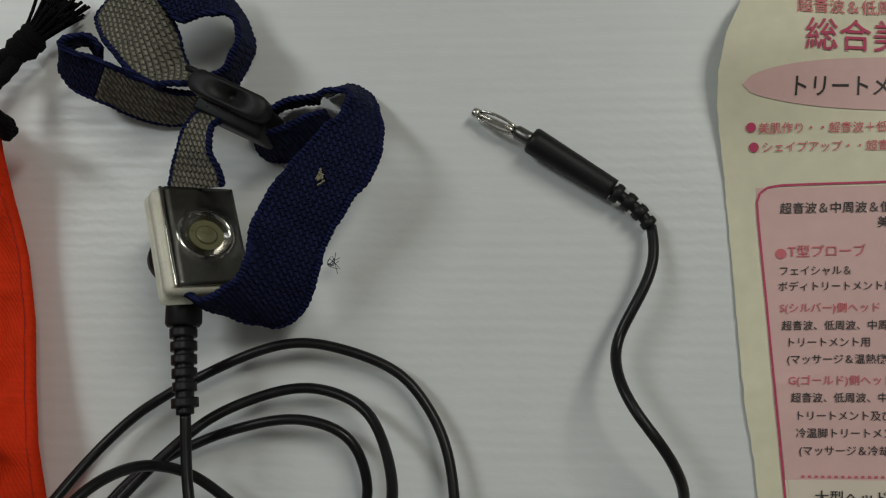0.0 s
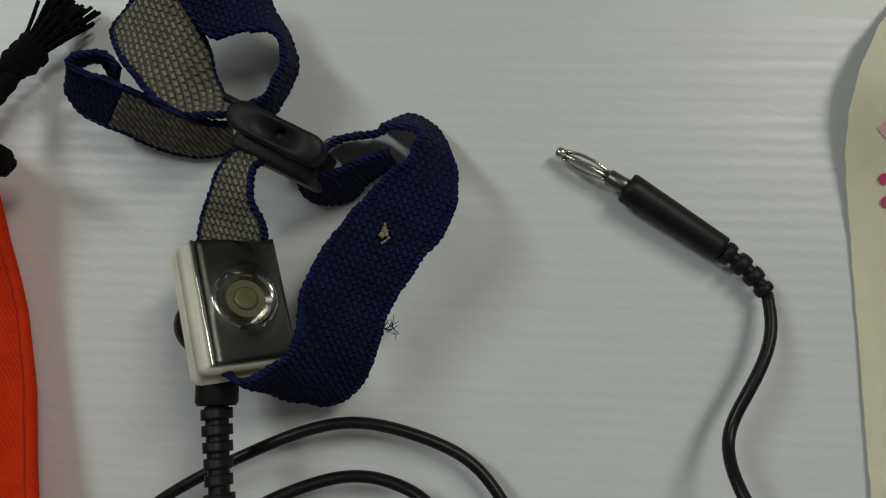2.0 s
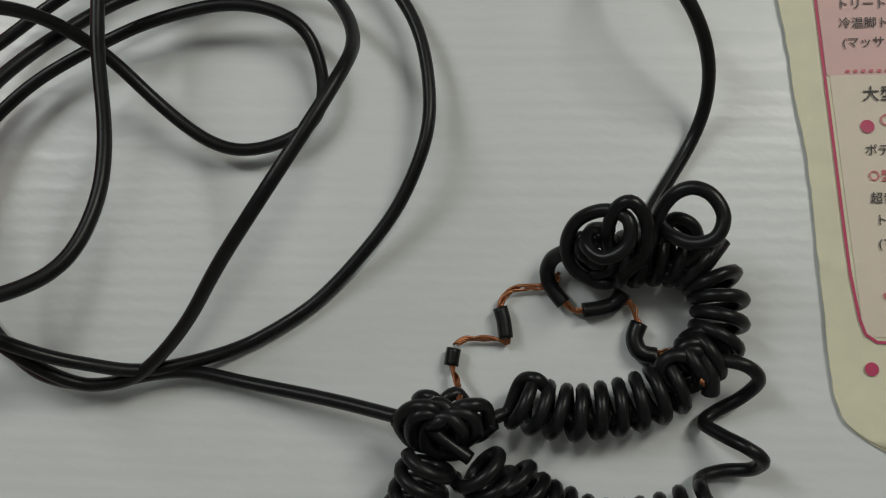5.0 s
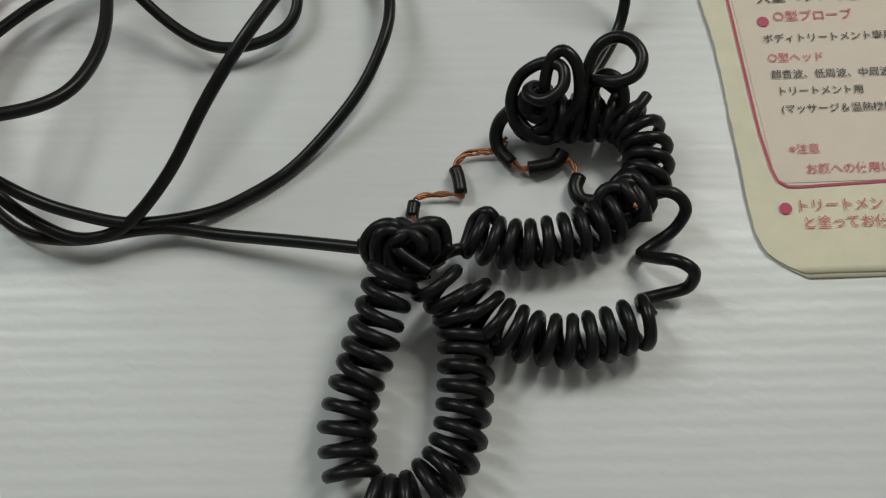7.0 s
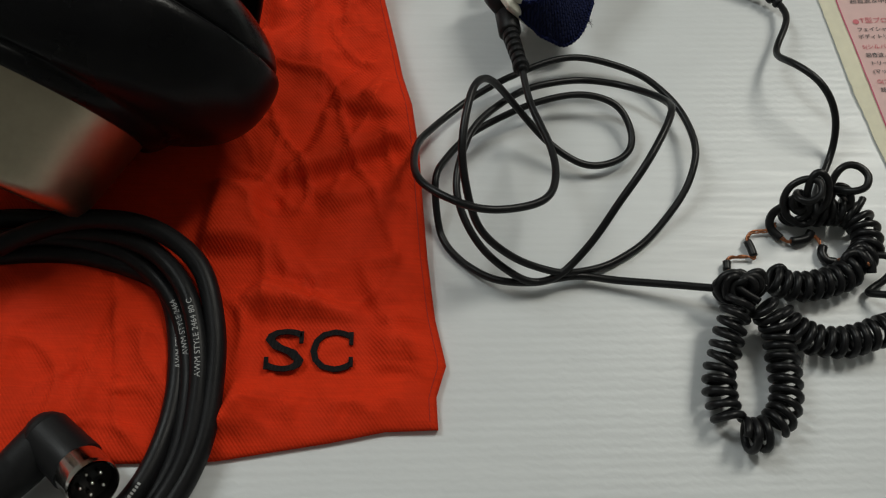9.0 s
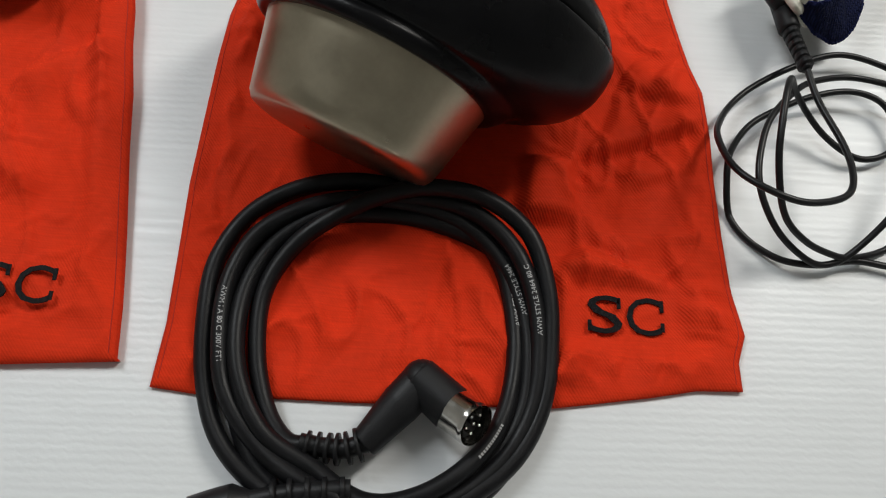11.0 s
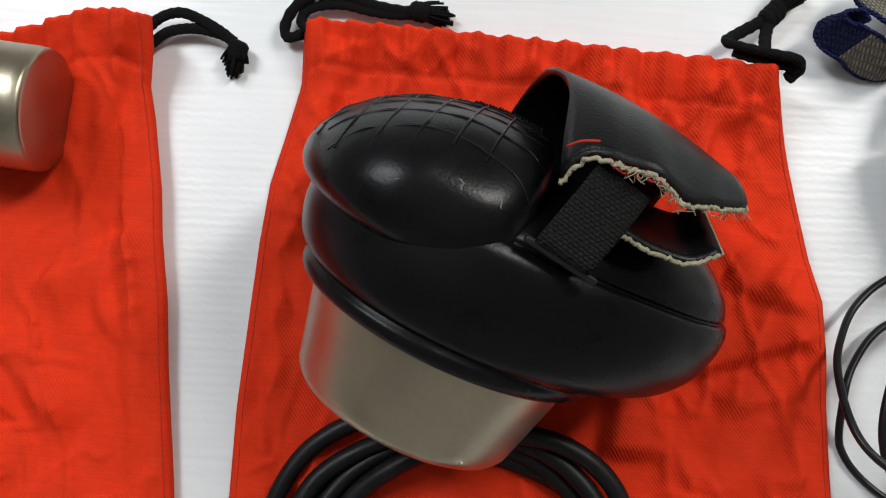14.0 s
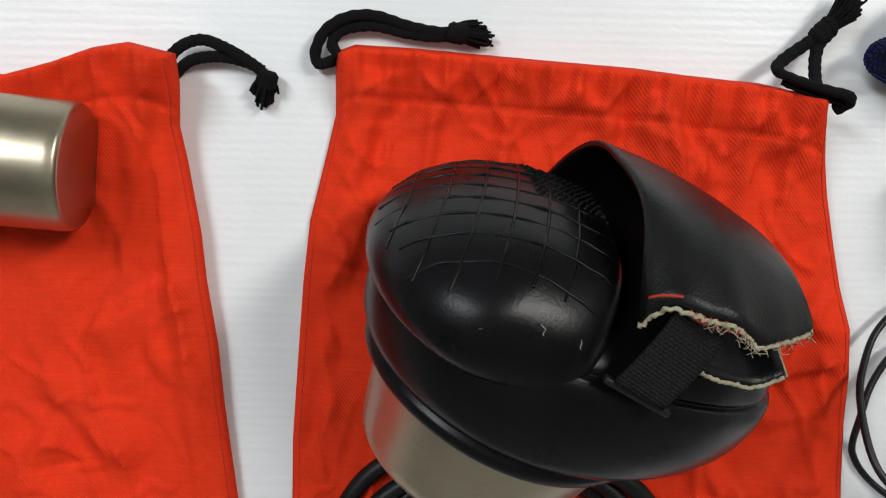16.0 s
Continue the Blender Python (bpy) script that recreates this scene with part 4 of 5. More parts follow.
R0 = 5.7
coil([(-14.9, -150.7, 18), (-17.3, -157.5, 15), (-19.5, -163.5, 12), (-21.3, -169.9, 10), (-23.7, -176.2, 8), (-24.8, -182.4, 8), (-25, -188.4, 8), (-24, -194.2, 8), (-22.6, -198.5, 8)], R0, 10.5, 0.4)
coil([(-18.2, -203.7, 8), (-14.7, -204.1, 8), (-11.8, -203.7, 8), (-8, -202.7, 8)], 6.2, 2.6, 1.2)
coil([(-5.6, -199.8, 8), (-1.1, -194.9, 8), (1.6, -188.4, 8), (2.7, -181, 8), (3, -173.3, 8), (2.8, -166.3, 8), (2.3, -160.6, 10), (-1, -155.3, 13), (-5.3, -151.6, 16)], R0, 11.5, 0.2)
coil([(2.7, -153.8, 13), (8.6, -159.1, 10), (15.2, -162, 8), (22.6, -163.7, 8), (29.9, -163.8, 8), (36.6, -162, 8), (42.5, -159.7, 8), (47, -158.2, 8)], R0, 10.5, 0.9)
coil([(3.8, -137.5, 9), (10, -139, 8), (17, -139.7, 8), (25.5, -138.2, 8), (33.3, -135.3, 8), (39.7, -131.1, 8)], R0, 8.4, 0.0)
coil([(42.1, -127.3, 9), (47.1, -122, 9), (49.1, -114.8, 9), (48.8, -107.2, 9), (45.1, -102.2, 9), (38.8, -100.5, 9), (32.3, -101, 9), (26.5, -101.9, 10)], R0, 10.5, 0.6)
# tangled wraps where the coils meet
def tangle(at, seed, loops, spread, r):
    rng3 = random.Random(seed)
    bm = bmesh.new()
    c = Vector(eased(at))
    ring = []
    for k in range(loops * 9):
        a = k / 9 * 2 * math.pi
        tilt = 0.5 * math.sin(k * 0.37 + seed)
        ring.append((c.x + math.cos(a) * r + spread[0] * (k / (loops * 9) - 0.5), c.y + math.sin(a) * r * 0.75 + spread[1] * (k / (loops * 9) - 0.5) + rng3.gauss(0, 0.5), max(2.0, c.z + math.sin(a + tilt) * r * 0.8)))
    tube(bm, evenly(spline(ring, 4), 1.1), 1.7, 9)
    return part("tangled_wrap", bm, CABLE, lead, "tangled wraps of the black lead")


tangle((-14.5, -145.2, 17), 1, 3, (9, -4), 5.4)
tangle((-8.5, -143.7, 17), 5, 3, (8, 5), 5.0)
tangle((-12.2, -140.8, 7), 6, 2, (12, 0), 4.6)
tangle((21.9, -100.3, 8), 3, 3, (3, 2), 5.4)
tangle((22.2, -100, 15), 4, 3, (2, 2), 3.6)
tangle((34.3, -100, 8), 7, 3, (4, 2), 4.6)
tangle((43, -125.5, 9), 9, 4, (8, 9), 5.2)


def loose(points, radius=1.7, name="loose_lead", mat=None, label=""):
    bm = bmesh.new()
    tube(bm, [Vector((q.x, q.y, max(q.z, radius + 0.1))) for q in evenly(spline([eased(q) for q in points], 8), 0.9)], radius, 9)
    return part(name, bm, mat or CABLE, lead, label)


loose([(-24.1, -143.3, 16), (-20, -143.4, 17), (-13.5, -143.7, 19), (-10.4, -141.8, 20), (-13.6, -139.1, 20), (-16.4, -141.9, 19), (-13.6, -145.7, 18), (-6, -150.4, 17)])
loose([(-4, -143.4, 9), (-0.2, -141.3, 8), (2.1, -140, 7), (4.5, -133.1, 9), (7.8, -132.1, 12), (10.1, -133.8, 10)])
loose([(44.5, -127.5, 10), (48.5, -125.5, 12), (54, -126.5, 13), (57.5, -129.5, 10), (55, -133.5, 5), (49, -137.5, 3), (46.5, -140.3, 4), (49.5, -142.6, 8), (54, -144.8, 12), (58, -147.2, 11), (57, -149.4, 6), (51, -150.3, 3), (46, -152, 4), (45, -154.5, 9), (47, -158, 10)], 1.7)
# the big open ring and the swirls beside it
loose([(32.8, -104.8, 12), (33.1, -99.2, 18), (34.3, -93.1, 22), (36.5, -89.1, 26), (40.1, -87.5, 28), (43.9, -89.3, 29), (46.3, -94, 29), (45, -98.8, 28), (40.9, -100.1, 26), (37.1, -97.9, 23), (36, -94.3, 18), (39.2, -92.1, 14), (44.1, -94.6, 11)])
loose([(30.3, -104.2, 10), (34.7, -104.1, 11), (39.9, -105.8, 11), (44.8, -104.3, 12), (47.5, -100.5, 14), (49.9, -96.6, 14)])
loose([(31, -104.1, 9), (24, -107.6, 8), (17.5, -104.8, 10), (15, -99.5, 14), (17.1, -94.3, 19), (22.7, -92.4, 23), (27.5, -95, 25), (27.5, -100.9, 24), (22.7, -103.7, 22), (19, -100.4, 20), (20.8, -95.8, 17), (25.3, -95.3, 14)])
loose([(27, -106.3, 12), (31.9, -102, 18), (31.4, -95.3, 25), (28, -91.2, 27), (24.8, -92.6, 25), (23.5, -98.3, 20), (26, -103.7, 13), (21.3, -105.8, 9)])
loose([(35.7, -104, 8), (36, -97.6, 14), (38.1, -92.7, 18), (42.5, -94.5, 18), (43.6, -100.1, 15), (39.1, -103.3, 12), (34.9, -101.4, 9)])
# worn insulation stubs and the copper between them
loose([(-0.6, -114.4, 3), (0.1, -117.7, 3), (0.8, -122.1, 3)], 1.9, "insulation_stub")
loose([(-11.7, -125.4, 3), (-12, -127.6, 3), (-12.2, -129.8, 3)], 1.9, "insulation_stub")
loose([(44.4, -123.7, 12), (46, -129.1, 12), (46.5, -133.3, 10)], 2.2, "insulation_stub")


def copper(points, seed):
    rng4 = random.Random(seed)
    bm = bmesh.new()
    base = evenly(spline([eased(q) for q in points], 8), 0.9)
    for k in range(6):
        ph = rng4.uniform(0, 6.28)
        line = [q + Vector((math.cos(i * 0.5 + ph), math.sin(i * 0.5 + ph), math.sin(i * 0.5 + ph) * 0.7)) * 0.6 for i, q in enumerate(base)]
        tube(bm, [Vector((q.x, q.y, max(q.z, 0.5))) for q in line], 0.34, 5)
    tagged(part("frayed_copper", bm, COPPER, lead, "bare twisted copper strands"), kind="stuff")


copper([(14, -105.3, 4), (12.8, -107.5, 3), (8.9, -108.6, 2.5), (3.8, -109.2, 2.5), (0.5, -111.6, 2.5), (-0.6, -114.8, 3)], 1)
copper([(1.2, -122.1, 3), (0.6, -123.3, 2.5), (-4.4, -122.4, 2.5), (-9.0, -122.7, 2.5), (-11.4, -124.8, 3)], 2)
loose([(15.1, -100.7, 12), (12.5, -101.7, 8), (11.3, -104.6, 5), (11.9, -108.1, 3), (14.8, -112.5, 3)], 2.0, "insulation_stub")
copper([(14.5, -111.7, 3), (17.3, -113.8, 3), (20, -113.9, 3)], 7)
loose([(19.2, -114.2, 3), (23.7, -113.3, 3), (27, -111.8, 3), (29, -109.0, 4)], 2.1, "insulation_stub")
copper([(28.1, -111.5, 3), (30.5, -111.4, 3), (31.8, -114.3, 3), (32.1, -117.4, 3)], 8)
loose([(32.3, -116.6, 3), (31.1, -120.4, 3), (32.4, -123.8, 3), (35.9, -124.6, 3)], 2.2, "insulation_stub")
copper([(35.1, -124.5, 3), (39.8, -123.1, 4), (44.4, -123.4, 6)], 9)
copper([(-11.9, -129.5, 3), (-10.4, -133.8, 7), (-9, -139.1, 13)], 3)
copper([(43.5, -127.5, 14), (43.7, -131.8, 14)], 5)

# lead from the tangle to the banana plug
tail = [(36.7, 32.2, 6), (37.7, 20.3, 9.9), (30.7, 4.6, 12.1), (25.2, -5.6, 10.8), (25.1, -10.2, 12.7), (25.4, -16.6, 18.8), (30.1, -26.7, 24.7), (39.2, -37.2, 24.7), (46.3, -48.9, 16.8), (48.0, -57.7, 6.7), (46.4, -64.2, 2.1), (42.7, -71.4, 1.8), (37.7, -80.1, 1.9), (32.7, -89.3, 1.9), (31.5, -95.0, 9)]
bm = bmesh.new()
run = evenly(spline(tail, 8), 2.5)
for _ in range(12):
    run = [run[0]] + [(p + q * 2 + r) / 4 for p, q, r in zip(run, run[1:], run[2:])] + [run[-1]]
tube(bm, [Vector((q.x, q.y, max(q.z, WIRE + 0.1))) for q in run], WIRE, 10)
part("straight_lead", bm, CABLE, lead)
plug = thing("banana_plug", "black banana plug with a nickel spring pin on the sheet", "plug")
P0, P1, P2, P3, P4 = (Vector(q) for q in ((-23.7, 70.3, 4.5), (-8.3, 63, 6), (-3.2, 60.2, 6.5), (23.9, 43.8, 6.5), (36.7, 32.2, 6)))
d01 = (P1 - P0).normalized()
bm = bmesh.new()
tube(bm, [P0 + d01 * k for k in (0, 0.3, 1.0, 2.0, 2.6, 3.2)], lambda t: (0.6, 1.4, 1.75, 1.75, 1.5, 1.1)[int(round(t * 5))], 16)
part("pin_tip", bm, CHROME, plug, "rounded nickel pin tip")
bm = bmesh.new()
tube(bm, [P0 + d01 * 3, P1 + d01 * 0.5], 1.0, 10)
part("pin_core", bm, CHROME, plug)
fr1 = frames([P0, P1])[0]
for k in range(6):
    a = k * math.pi / 3 + 0.3
    side = fr1[1] * math.cos(a) + fr1[2] * math.sin(a)
    L = (P1 - P0).length
    bm = bmesh.new()
    tube(bm, [P0 + d01 * (2.6 + (L - 3.2) * s) + side * (1.25 + 1.25 * math.sin(math.pi * s) ** 0.8) for s in np.linspace(0, 1, 14)], 0.5, 6)
    part("pin_spring", bm, CHROME, plug, "bowed spring leaf of the pin")
bm = bmesh.new()
tube(bm, [P1 - d01 * 0.6, P1 + d01 * 0.2, P2 - d01 * 1.5, P2 + d01 * 1], lambda t: 1.8 if t < 0.3 else 2.4, 16)
part("pin_collar", bm, STEEL, plug)
bm = bmesh.new()
d23 = (P3 - P2).normalized()
tube(bm, [P2 - d23 * 0.2] + [P2.lerp(P3, t) for t in np.linspace(0.02, 1, 20)], lambda t: 4.7 - 0.9 * t if t > 0.01 else 4.2, 20)
part("plug_grip", bm, PLASTIC, plug, "tapered black plastic grip")
joints = spline([tuple(P3), tuple(P3.lerp(P4, 0.5) + Vector((0.8, 0.5, 0))), tuple(P4)], 30)
bm = bmesh.new()
tube(bm, joints, 2.0, 12)
part("strain_relief_core", bm, PLASTIC, plug)
for k in range(4):
    i = 3 + k * 15
    bm = bmesh.new()
    tube(bm, joints[i:i + 11], lambda t: (3.5 - 0.22 * k) * (0.9 + 0.1 * math.sin(math.pi * t)), 14)
    part("strain_relief_rib", bm, PLASTIC, plug)


# ---- the elastic wrist band with its electrode ----
BAND_AT = Matrix.Translation((-2.3 * MM, -0.2 * MM, 0)) @ Matrix.Diagonal((1, 1.01, 1.34, 1))
band = thing("wrist_band", "navy knitted elastic wrist band with grey lining and a metal electrode", "wrist band", BAND_AT)


def ribbon(pairs, top, under, label, name="elastic_strap", across=9, thick=1.5):
    """A strap between two edge lines, with overlocked borders."""
    left, right = spline([p[0] for p in pairs], 8), spline([p[1] for p in pairs], 8)
    for k, line in enumerate((left, right)):
        for q in line:
            q += noise.noise_vector(Vector((q.x * 0.16, q.y * 0.16, k + 3.0))) * 0.9
    rows = []
    for a, b in zip(left, right):
        rows.append([a.lerp(b, j / across) for j in range(across + 1)])
    bm = bmesh.new()
    sheet(bm, rows, thick, (0, 1), 2)
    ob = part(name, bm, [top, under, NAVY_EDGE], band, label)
    bm = bmesh.new()
    rr = random.Random(len(pairs))
    for line in (left, right):
        pts = evenly(line, 0.7)
        tube(bm, [Vector((q.x, q.y, max(q.z, 1.1))) + Vector((rr.gauss(0, 0.08), rr.gauss(0, 0.08), 0)) for q in pts], lambda t: 1.05 + 0.18 * math.sin(t * len(pts) * 2.1), 7)
    part("overlocked_edge", bm, NAVY_EDGE, ob)
    return ob


def pairs(a, b):
    return list(zip(a, b))


main = pairs([(-106.8, 3.4, 26), (-99.6, 0.9, 27), (-92.1, 3.9, 28), (-87.6, 7.6, 28), (-85.7, 15, 27), (-85.3, 23.9, 25)] + [(-81.8, 33.9, 24), (-77.3, 41.4, 23), (-71.4, 49.1, 23), (-65, 55.7, 23), (-61.1, 59.8, 23)] + [(-58.9, 66, 22), (-60.3, 69.0, 20), (-65.2, 70.6, 18), (-70.3, 68.9, 17)],
             [(-106.9, 0.8, 22), (-100.2, -1.7, 17), (-89.6, -4.6, 12), (-81.9, -5.6, 10), (-75.6, -2.4, 11), (-69.9, 5.5, 14)] + [(-65.5, 19.9, 17), (-58.1, 32.9, 19), (-51.4, 41.8, 19), (-48.6, 52, 18), (-51, 63.2, 14)] + [(-53.1, 69.2, 8), (-59.0, 75.4, 4), (-65.7, 78.1, 2), (-73.3, 74.7, 2)])
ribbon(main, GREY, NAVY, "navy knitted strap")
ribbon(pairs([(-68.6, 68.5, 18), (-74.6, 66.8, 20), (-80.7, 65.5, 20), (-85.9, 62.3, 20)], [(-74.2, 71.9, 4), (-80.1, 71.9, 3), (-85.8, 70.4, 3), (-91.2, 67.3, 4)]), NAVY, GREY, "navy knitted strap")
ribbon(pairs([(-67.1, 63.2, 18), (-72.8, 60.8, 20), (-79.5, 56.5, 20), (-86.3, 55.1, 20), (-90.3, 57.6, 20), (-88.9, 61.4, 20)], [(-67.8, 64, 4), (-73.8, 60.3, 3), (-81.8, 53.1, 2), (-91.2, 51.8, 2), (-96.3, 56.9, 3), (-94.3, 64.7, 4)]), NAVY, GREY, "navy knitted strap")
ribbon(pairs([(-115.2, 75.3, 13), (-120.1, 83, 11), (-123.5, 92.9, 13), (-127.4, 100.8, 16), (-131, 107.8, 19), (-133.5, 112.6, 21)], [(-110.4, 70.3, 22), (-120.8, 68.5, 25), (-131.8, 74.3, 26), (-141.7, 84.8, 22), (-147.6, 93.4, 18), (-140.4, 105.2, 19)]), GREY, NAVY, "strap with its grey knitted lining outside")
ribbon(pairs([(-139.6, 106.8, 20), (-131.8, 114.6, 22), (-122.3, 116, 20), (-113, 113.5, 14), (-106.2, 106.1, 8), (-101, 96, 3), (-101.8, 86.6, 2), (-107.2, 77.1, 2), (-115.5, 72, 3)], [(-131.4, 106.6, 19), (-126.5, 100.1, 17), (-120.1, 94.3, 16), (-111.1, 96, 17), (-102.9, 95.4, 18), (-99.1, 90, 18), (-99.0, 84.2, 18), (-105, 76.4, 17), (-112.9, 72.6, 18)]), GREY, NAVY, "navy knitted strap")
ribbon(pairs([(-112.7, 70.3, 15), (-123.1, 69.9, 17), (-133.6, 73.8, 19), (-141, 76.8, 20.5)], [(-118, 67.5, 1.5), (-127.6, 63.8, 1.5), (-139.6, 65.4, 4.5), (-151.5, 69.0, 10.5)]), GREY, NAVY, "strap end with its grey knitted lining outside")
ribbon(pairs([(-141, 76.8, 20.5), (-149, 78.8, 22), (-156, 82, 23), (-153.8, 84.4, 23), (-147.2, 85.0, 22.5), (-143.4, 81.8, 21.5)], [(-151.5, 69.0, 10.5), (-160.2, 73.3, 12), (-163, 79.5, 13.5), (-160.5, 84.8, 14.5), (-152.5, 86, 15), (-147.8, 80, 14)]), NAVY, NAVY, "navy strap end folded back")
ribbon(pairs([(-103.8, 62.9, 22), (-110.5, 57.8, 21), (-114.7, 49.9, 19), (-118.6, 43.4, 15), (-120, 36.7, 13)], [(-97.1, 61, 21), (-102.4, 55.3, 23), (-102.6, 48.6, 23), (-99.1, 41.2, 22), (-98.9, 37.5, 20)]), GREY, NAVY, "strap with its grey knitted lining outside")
# fluff and specks on the knit
bm = bmesh.new()
rng5 = random.Random(11)
for k in range(18):
    q = Vector((-66.3, 39.9, 22.4)) + Vector((rng5.gauss(0, 0.6), rng5.gauss(0, 0.8), rng5.gauss(0, 0.3)))
    tube(bm, spline([tuple(q), tuple(q + Vector((rng5.gauss(0, 0.4), rng5.gauss(0, 0.5), 0.3))), tuple(q + Vector((rng5.gauss(0, 0.5), rng5.gauss(0, 0.6), 0)))], 3), 0.35, 5)
part("lint", bm, FRAY, band, "pale bit of lint")
bm = bmesh.new()
for k in range(9):
    q = Vector((-67.9, 15.9, 5))
    tube(bm, spline([tuple(q), tuple(q + Vector((rng5.uniform(1, 3), rng5.gauss(0, 1.2), 0.5))), tuple(q + Vector((rng5.uniform(2, 4.5), rng5.gauss(0, 1.8), -0.5)))], 3), 0.1, 4)
part("stray_fibre", bm, NAVY, band)

# the buckle
K0, K1 = Vector((-108.3, 69.6, 27)), Vector((-82.5, 58.6, 26))
kd = (K1 - K0).normalized()
kturn = Matrix.Rotation(math.atan2(kd.y, kd.x), 4, "Z")
bm = bmesh.new()
mid = (K0 + K1) / 2
L = (K1 - K0).length
outline = [(math.cos(a) * 4.0 + (L / 2 - 4.0) * (1 if math.cos(a) > 0 else -1), math.sin(a) * 4.0) for a in [2 * math.pi * (k + 0.5) / 28 for k in range(28)]]
hole = [(math.cos(a) * 1.7 + 1.5, math.sin(a) * 1.7) for a in [2 * math.pi * (k + 0.5) / 28 for k in range(28)]]
rings = []
for poly, z, f in ((outline, -2.2, 1.0), (outline, 1.6, 1.0), (outline, 2.2, 0.93), (hole, 2.0, 1.25), (hole, 0.4, 1.0)):
    rings.append([bm.verts.new((mid + kturn @ Vector((x * (f if poly is outline else 1), y * f, z))) * MM) for x, y in poly])
for a, b in zip(rings, rings[1:]):
    for k in range(28):
        bm.faces.new((a[k], a[(k + 1) % 28], b[(k + 1) % 28], b[k]))
bm.faces.new(rings[0])
bm.faces.new(rings[-1])
part("buckle", bm, PLASTIC, band, "black plastic buckle")
bm = bmesh.new()
block(bm, (L * 0.9, 11, 12), (mid.x - 1, mid.y - 2.5, 17), 1.5, kturn)
part("buckle_clamp", bm, PLASTIC, band)
bm = bmesh.new()
q = Vector((-109.7, 73, 27))
tube(bm, [q, q + kd * 4, q + kd * 7], 1.1, 8)
part("buckle_prong", bm, PLASTIC, band)

# the electrode: white back, steel plate, snap
E0, E1, E2, E3 = (Vector(q) for q in ((-114.9, 36.4, 24), (-99.7, 38.1, 9), (-89.8, 8, 17), (-105.8, 3.5, 31)))
ex = ((E1 - E0) + (E2 - E3)).normalized()
ey = ((E0 - E3) + (E1 - E2))
ey = (ey - ex * ey.dot(ex)).normalized()
ez = ex.cross(ey)
ew, eh = ((E1 - E0).length + (E2 - E3).length) / 2, ((E0 - E3).length + (E1 - E2).length) / 2
ec = (E0 + E1 + E2 + E3) / 4
plate_at = Matrix((ex, ey, ez)).transposed().to_4x4()
plate_at.translation = ec * MM


def on_plate(bm):
    bmesh.ops.transform(bm, matrix=plate_at, verts=bm.verts)
    return bm


bm = bmesh.new()
rows = []
for i in range(25):
    rows.append([])
    for j in range(21):
        x, y = (j / 20 - 0.5) * ew, (i / 24 - 0.5) * eh
        r = math.hypot(x - 0.5, y)
        z = -0.8 * max(0.0, min(1.0, (7.6 - r) / 1.5)) + 0.7 * math.exp(-((r - 8.1) / 0.7) ** 2) - (1.4 if j == 0 else 0)
        rows[-1].append(Vector((x, y, z)))
sheet(bm, rows, 0.7)
steel = part("steel_plate", on_plate(bm), STEEL, band, "worn steel electrode plate")
bm = bmesh.new()
lathe(bm, [(0.1, 0.15), (5.2, 0.1), (6.8, -0.1), (7.0, -1.2)], 36, "Z")
lathe(bm, [(0.1, 0.55), (2.6, 0.5), (3.4, 0.1)], 24, "Z")
part("snap_resin", on_plate(bm), RESIN, steel, "greenish resin filling of the snap")
bm = bmesh.new()
lathe(bm, [(6.7, -0.4), (7.2, 0.5), (7.9, 0.95), (8.7, 0.7), (9.2, 0.1)], 44, "Z")
part("snap_ring", on_plate(bm), CHROME, steel, "polished raised ring")
bm = bmesh.new()
block(bm, (ew + 1.8, eh * 1.06, 5.2), (-2.4, -0.6, -3.7), 2.4)
part("white_back", on_plate(bm), WHITE_PLASTIC, band, "aged white plastic back")
bm = bmesh.new()
block(bm, (ew + 3.0, eh * 1.11, 5.0), (-2.4, -0.8, -8.3), 2.5)
part("white_shell", on_plate(bm), WHITE_PLASTIC, band, "aged white plastic back shell")
bm = bmesh.new()
block(bm, (1.0, eh * 1.0, 3.4), (-ew / 2 - 0.5, 0, -1.2), 0.35)
part("steel_rim", on_plate(bm), CHROME, band, "polished folded rim of the plate")
bm = bmesh.new()
lathe(bm, [(0.1, -17), (7.5, -17), (8.8, -15.5), (8.8, -12), (7.5, -10.2), (0.1, -10.2)], 30, "Z")
bmesh.ops.translate(bm, verts=bm.verts, vec=(-6 * MM, -2 * MM, 0))
part("snap_socket", on_plate(bm), PLASTIC, band, "black snap socket of the lead")
G = [Vector(q) for q in [(-110.4, 0.6, 15.9), (-109.6, -7.4, 16.7)]]
bm = bmesh.new()
gd = (G[1] - G[0]).normalized()
tube(bm, [G[0] - gd * 14, G[0], G[1] - gd, G[1]], lambda t: 5.7 if t < 0.9 else 5.0, 20, flat=0.8)
part("lead_boot", bm, PLASTIC, band, "black moulded boot of the lead")
end = Vector((THIN_A[0][0] + 2.3, (THIN_A[0][1] + 0.2) / 1.01, THIN_A[0][2] / 1.34))
stem = [G[1].lerp(end, t) for t in np.linspace(0, 1, 40)]
bm = bmesh.new()
tube(bm, stem, lambda t: 3.1 - 0.5 * t, 12)
part("strain_relief_core", bm, PLASTIC, band)
for k in range(6):
    i = 1 + int(k * 6.2)
    bm = bmesh.new()
    tube(bm, stem[i:i + 5], 4.1 - 0.13 * k if k < 5 else 4.0, 14)
    part("strain_relief_rib", bm, PLASTIC, band)


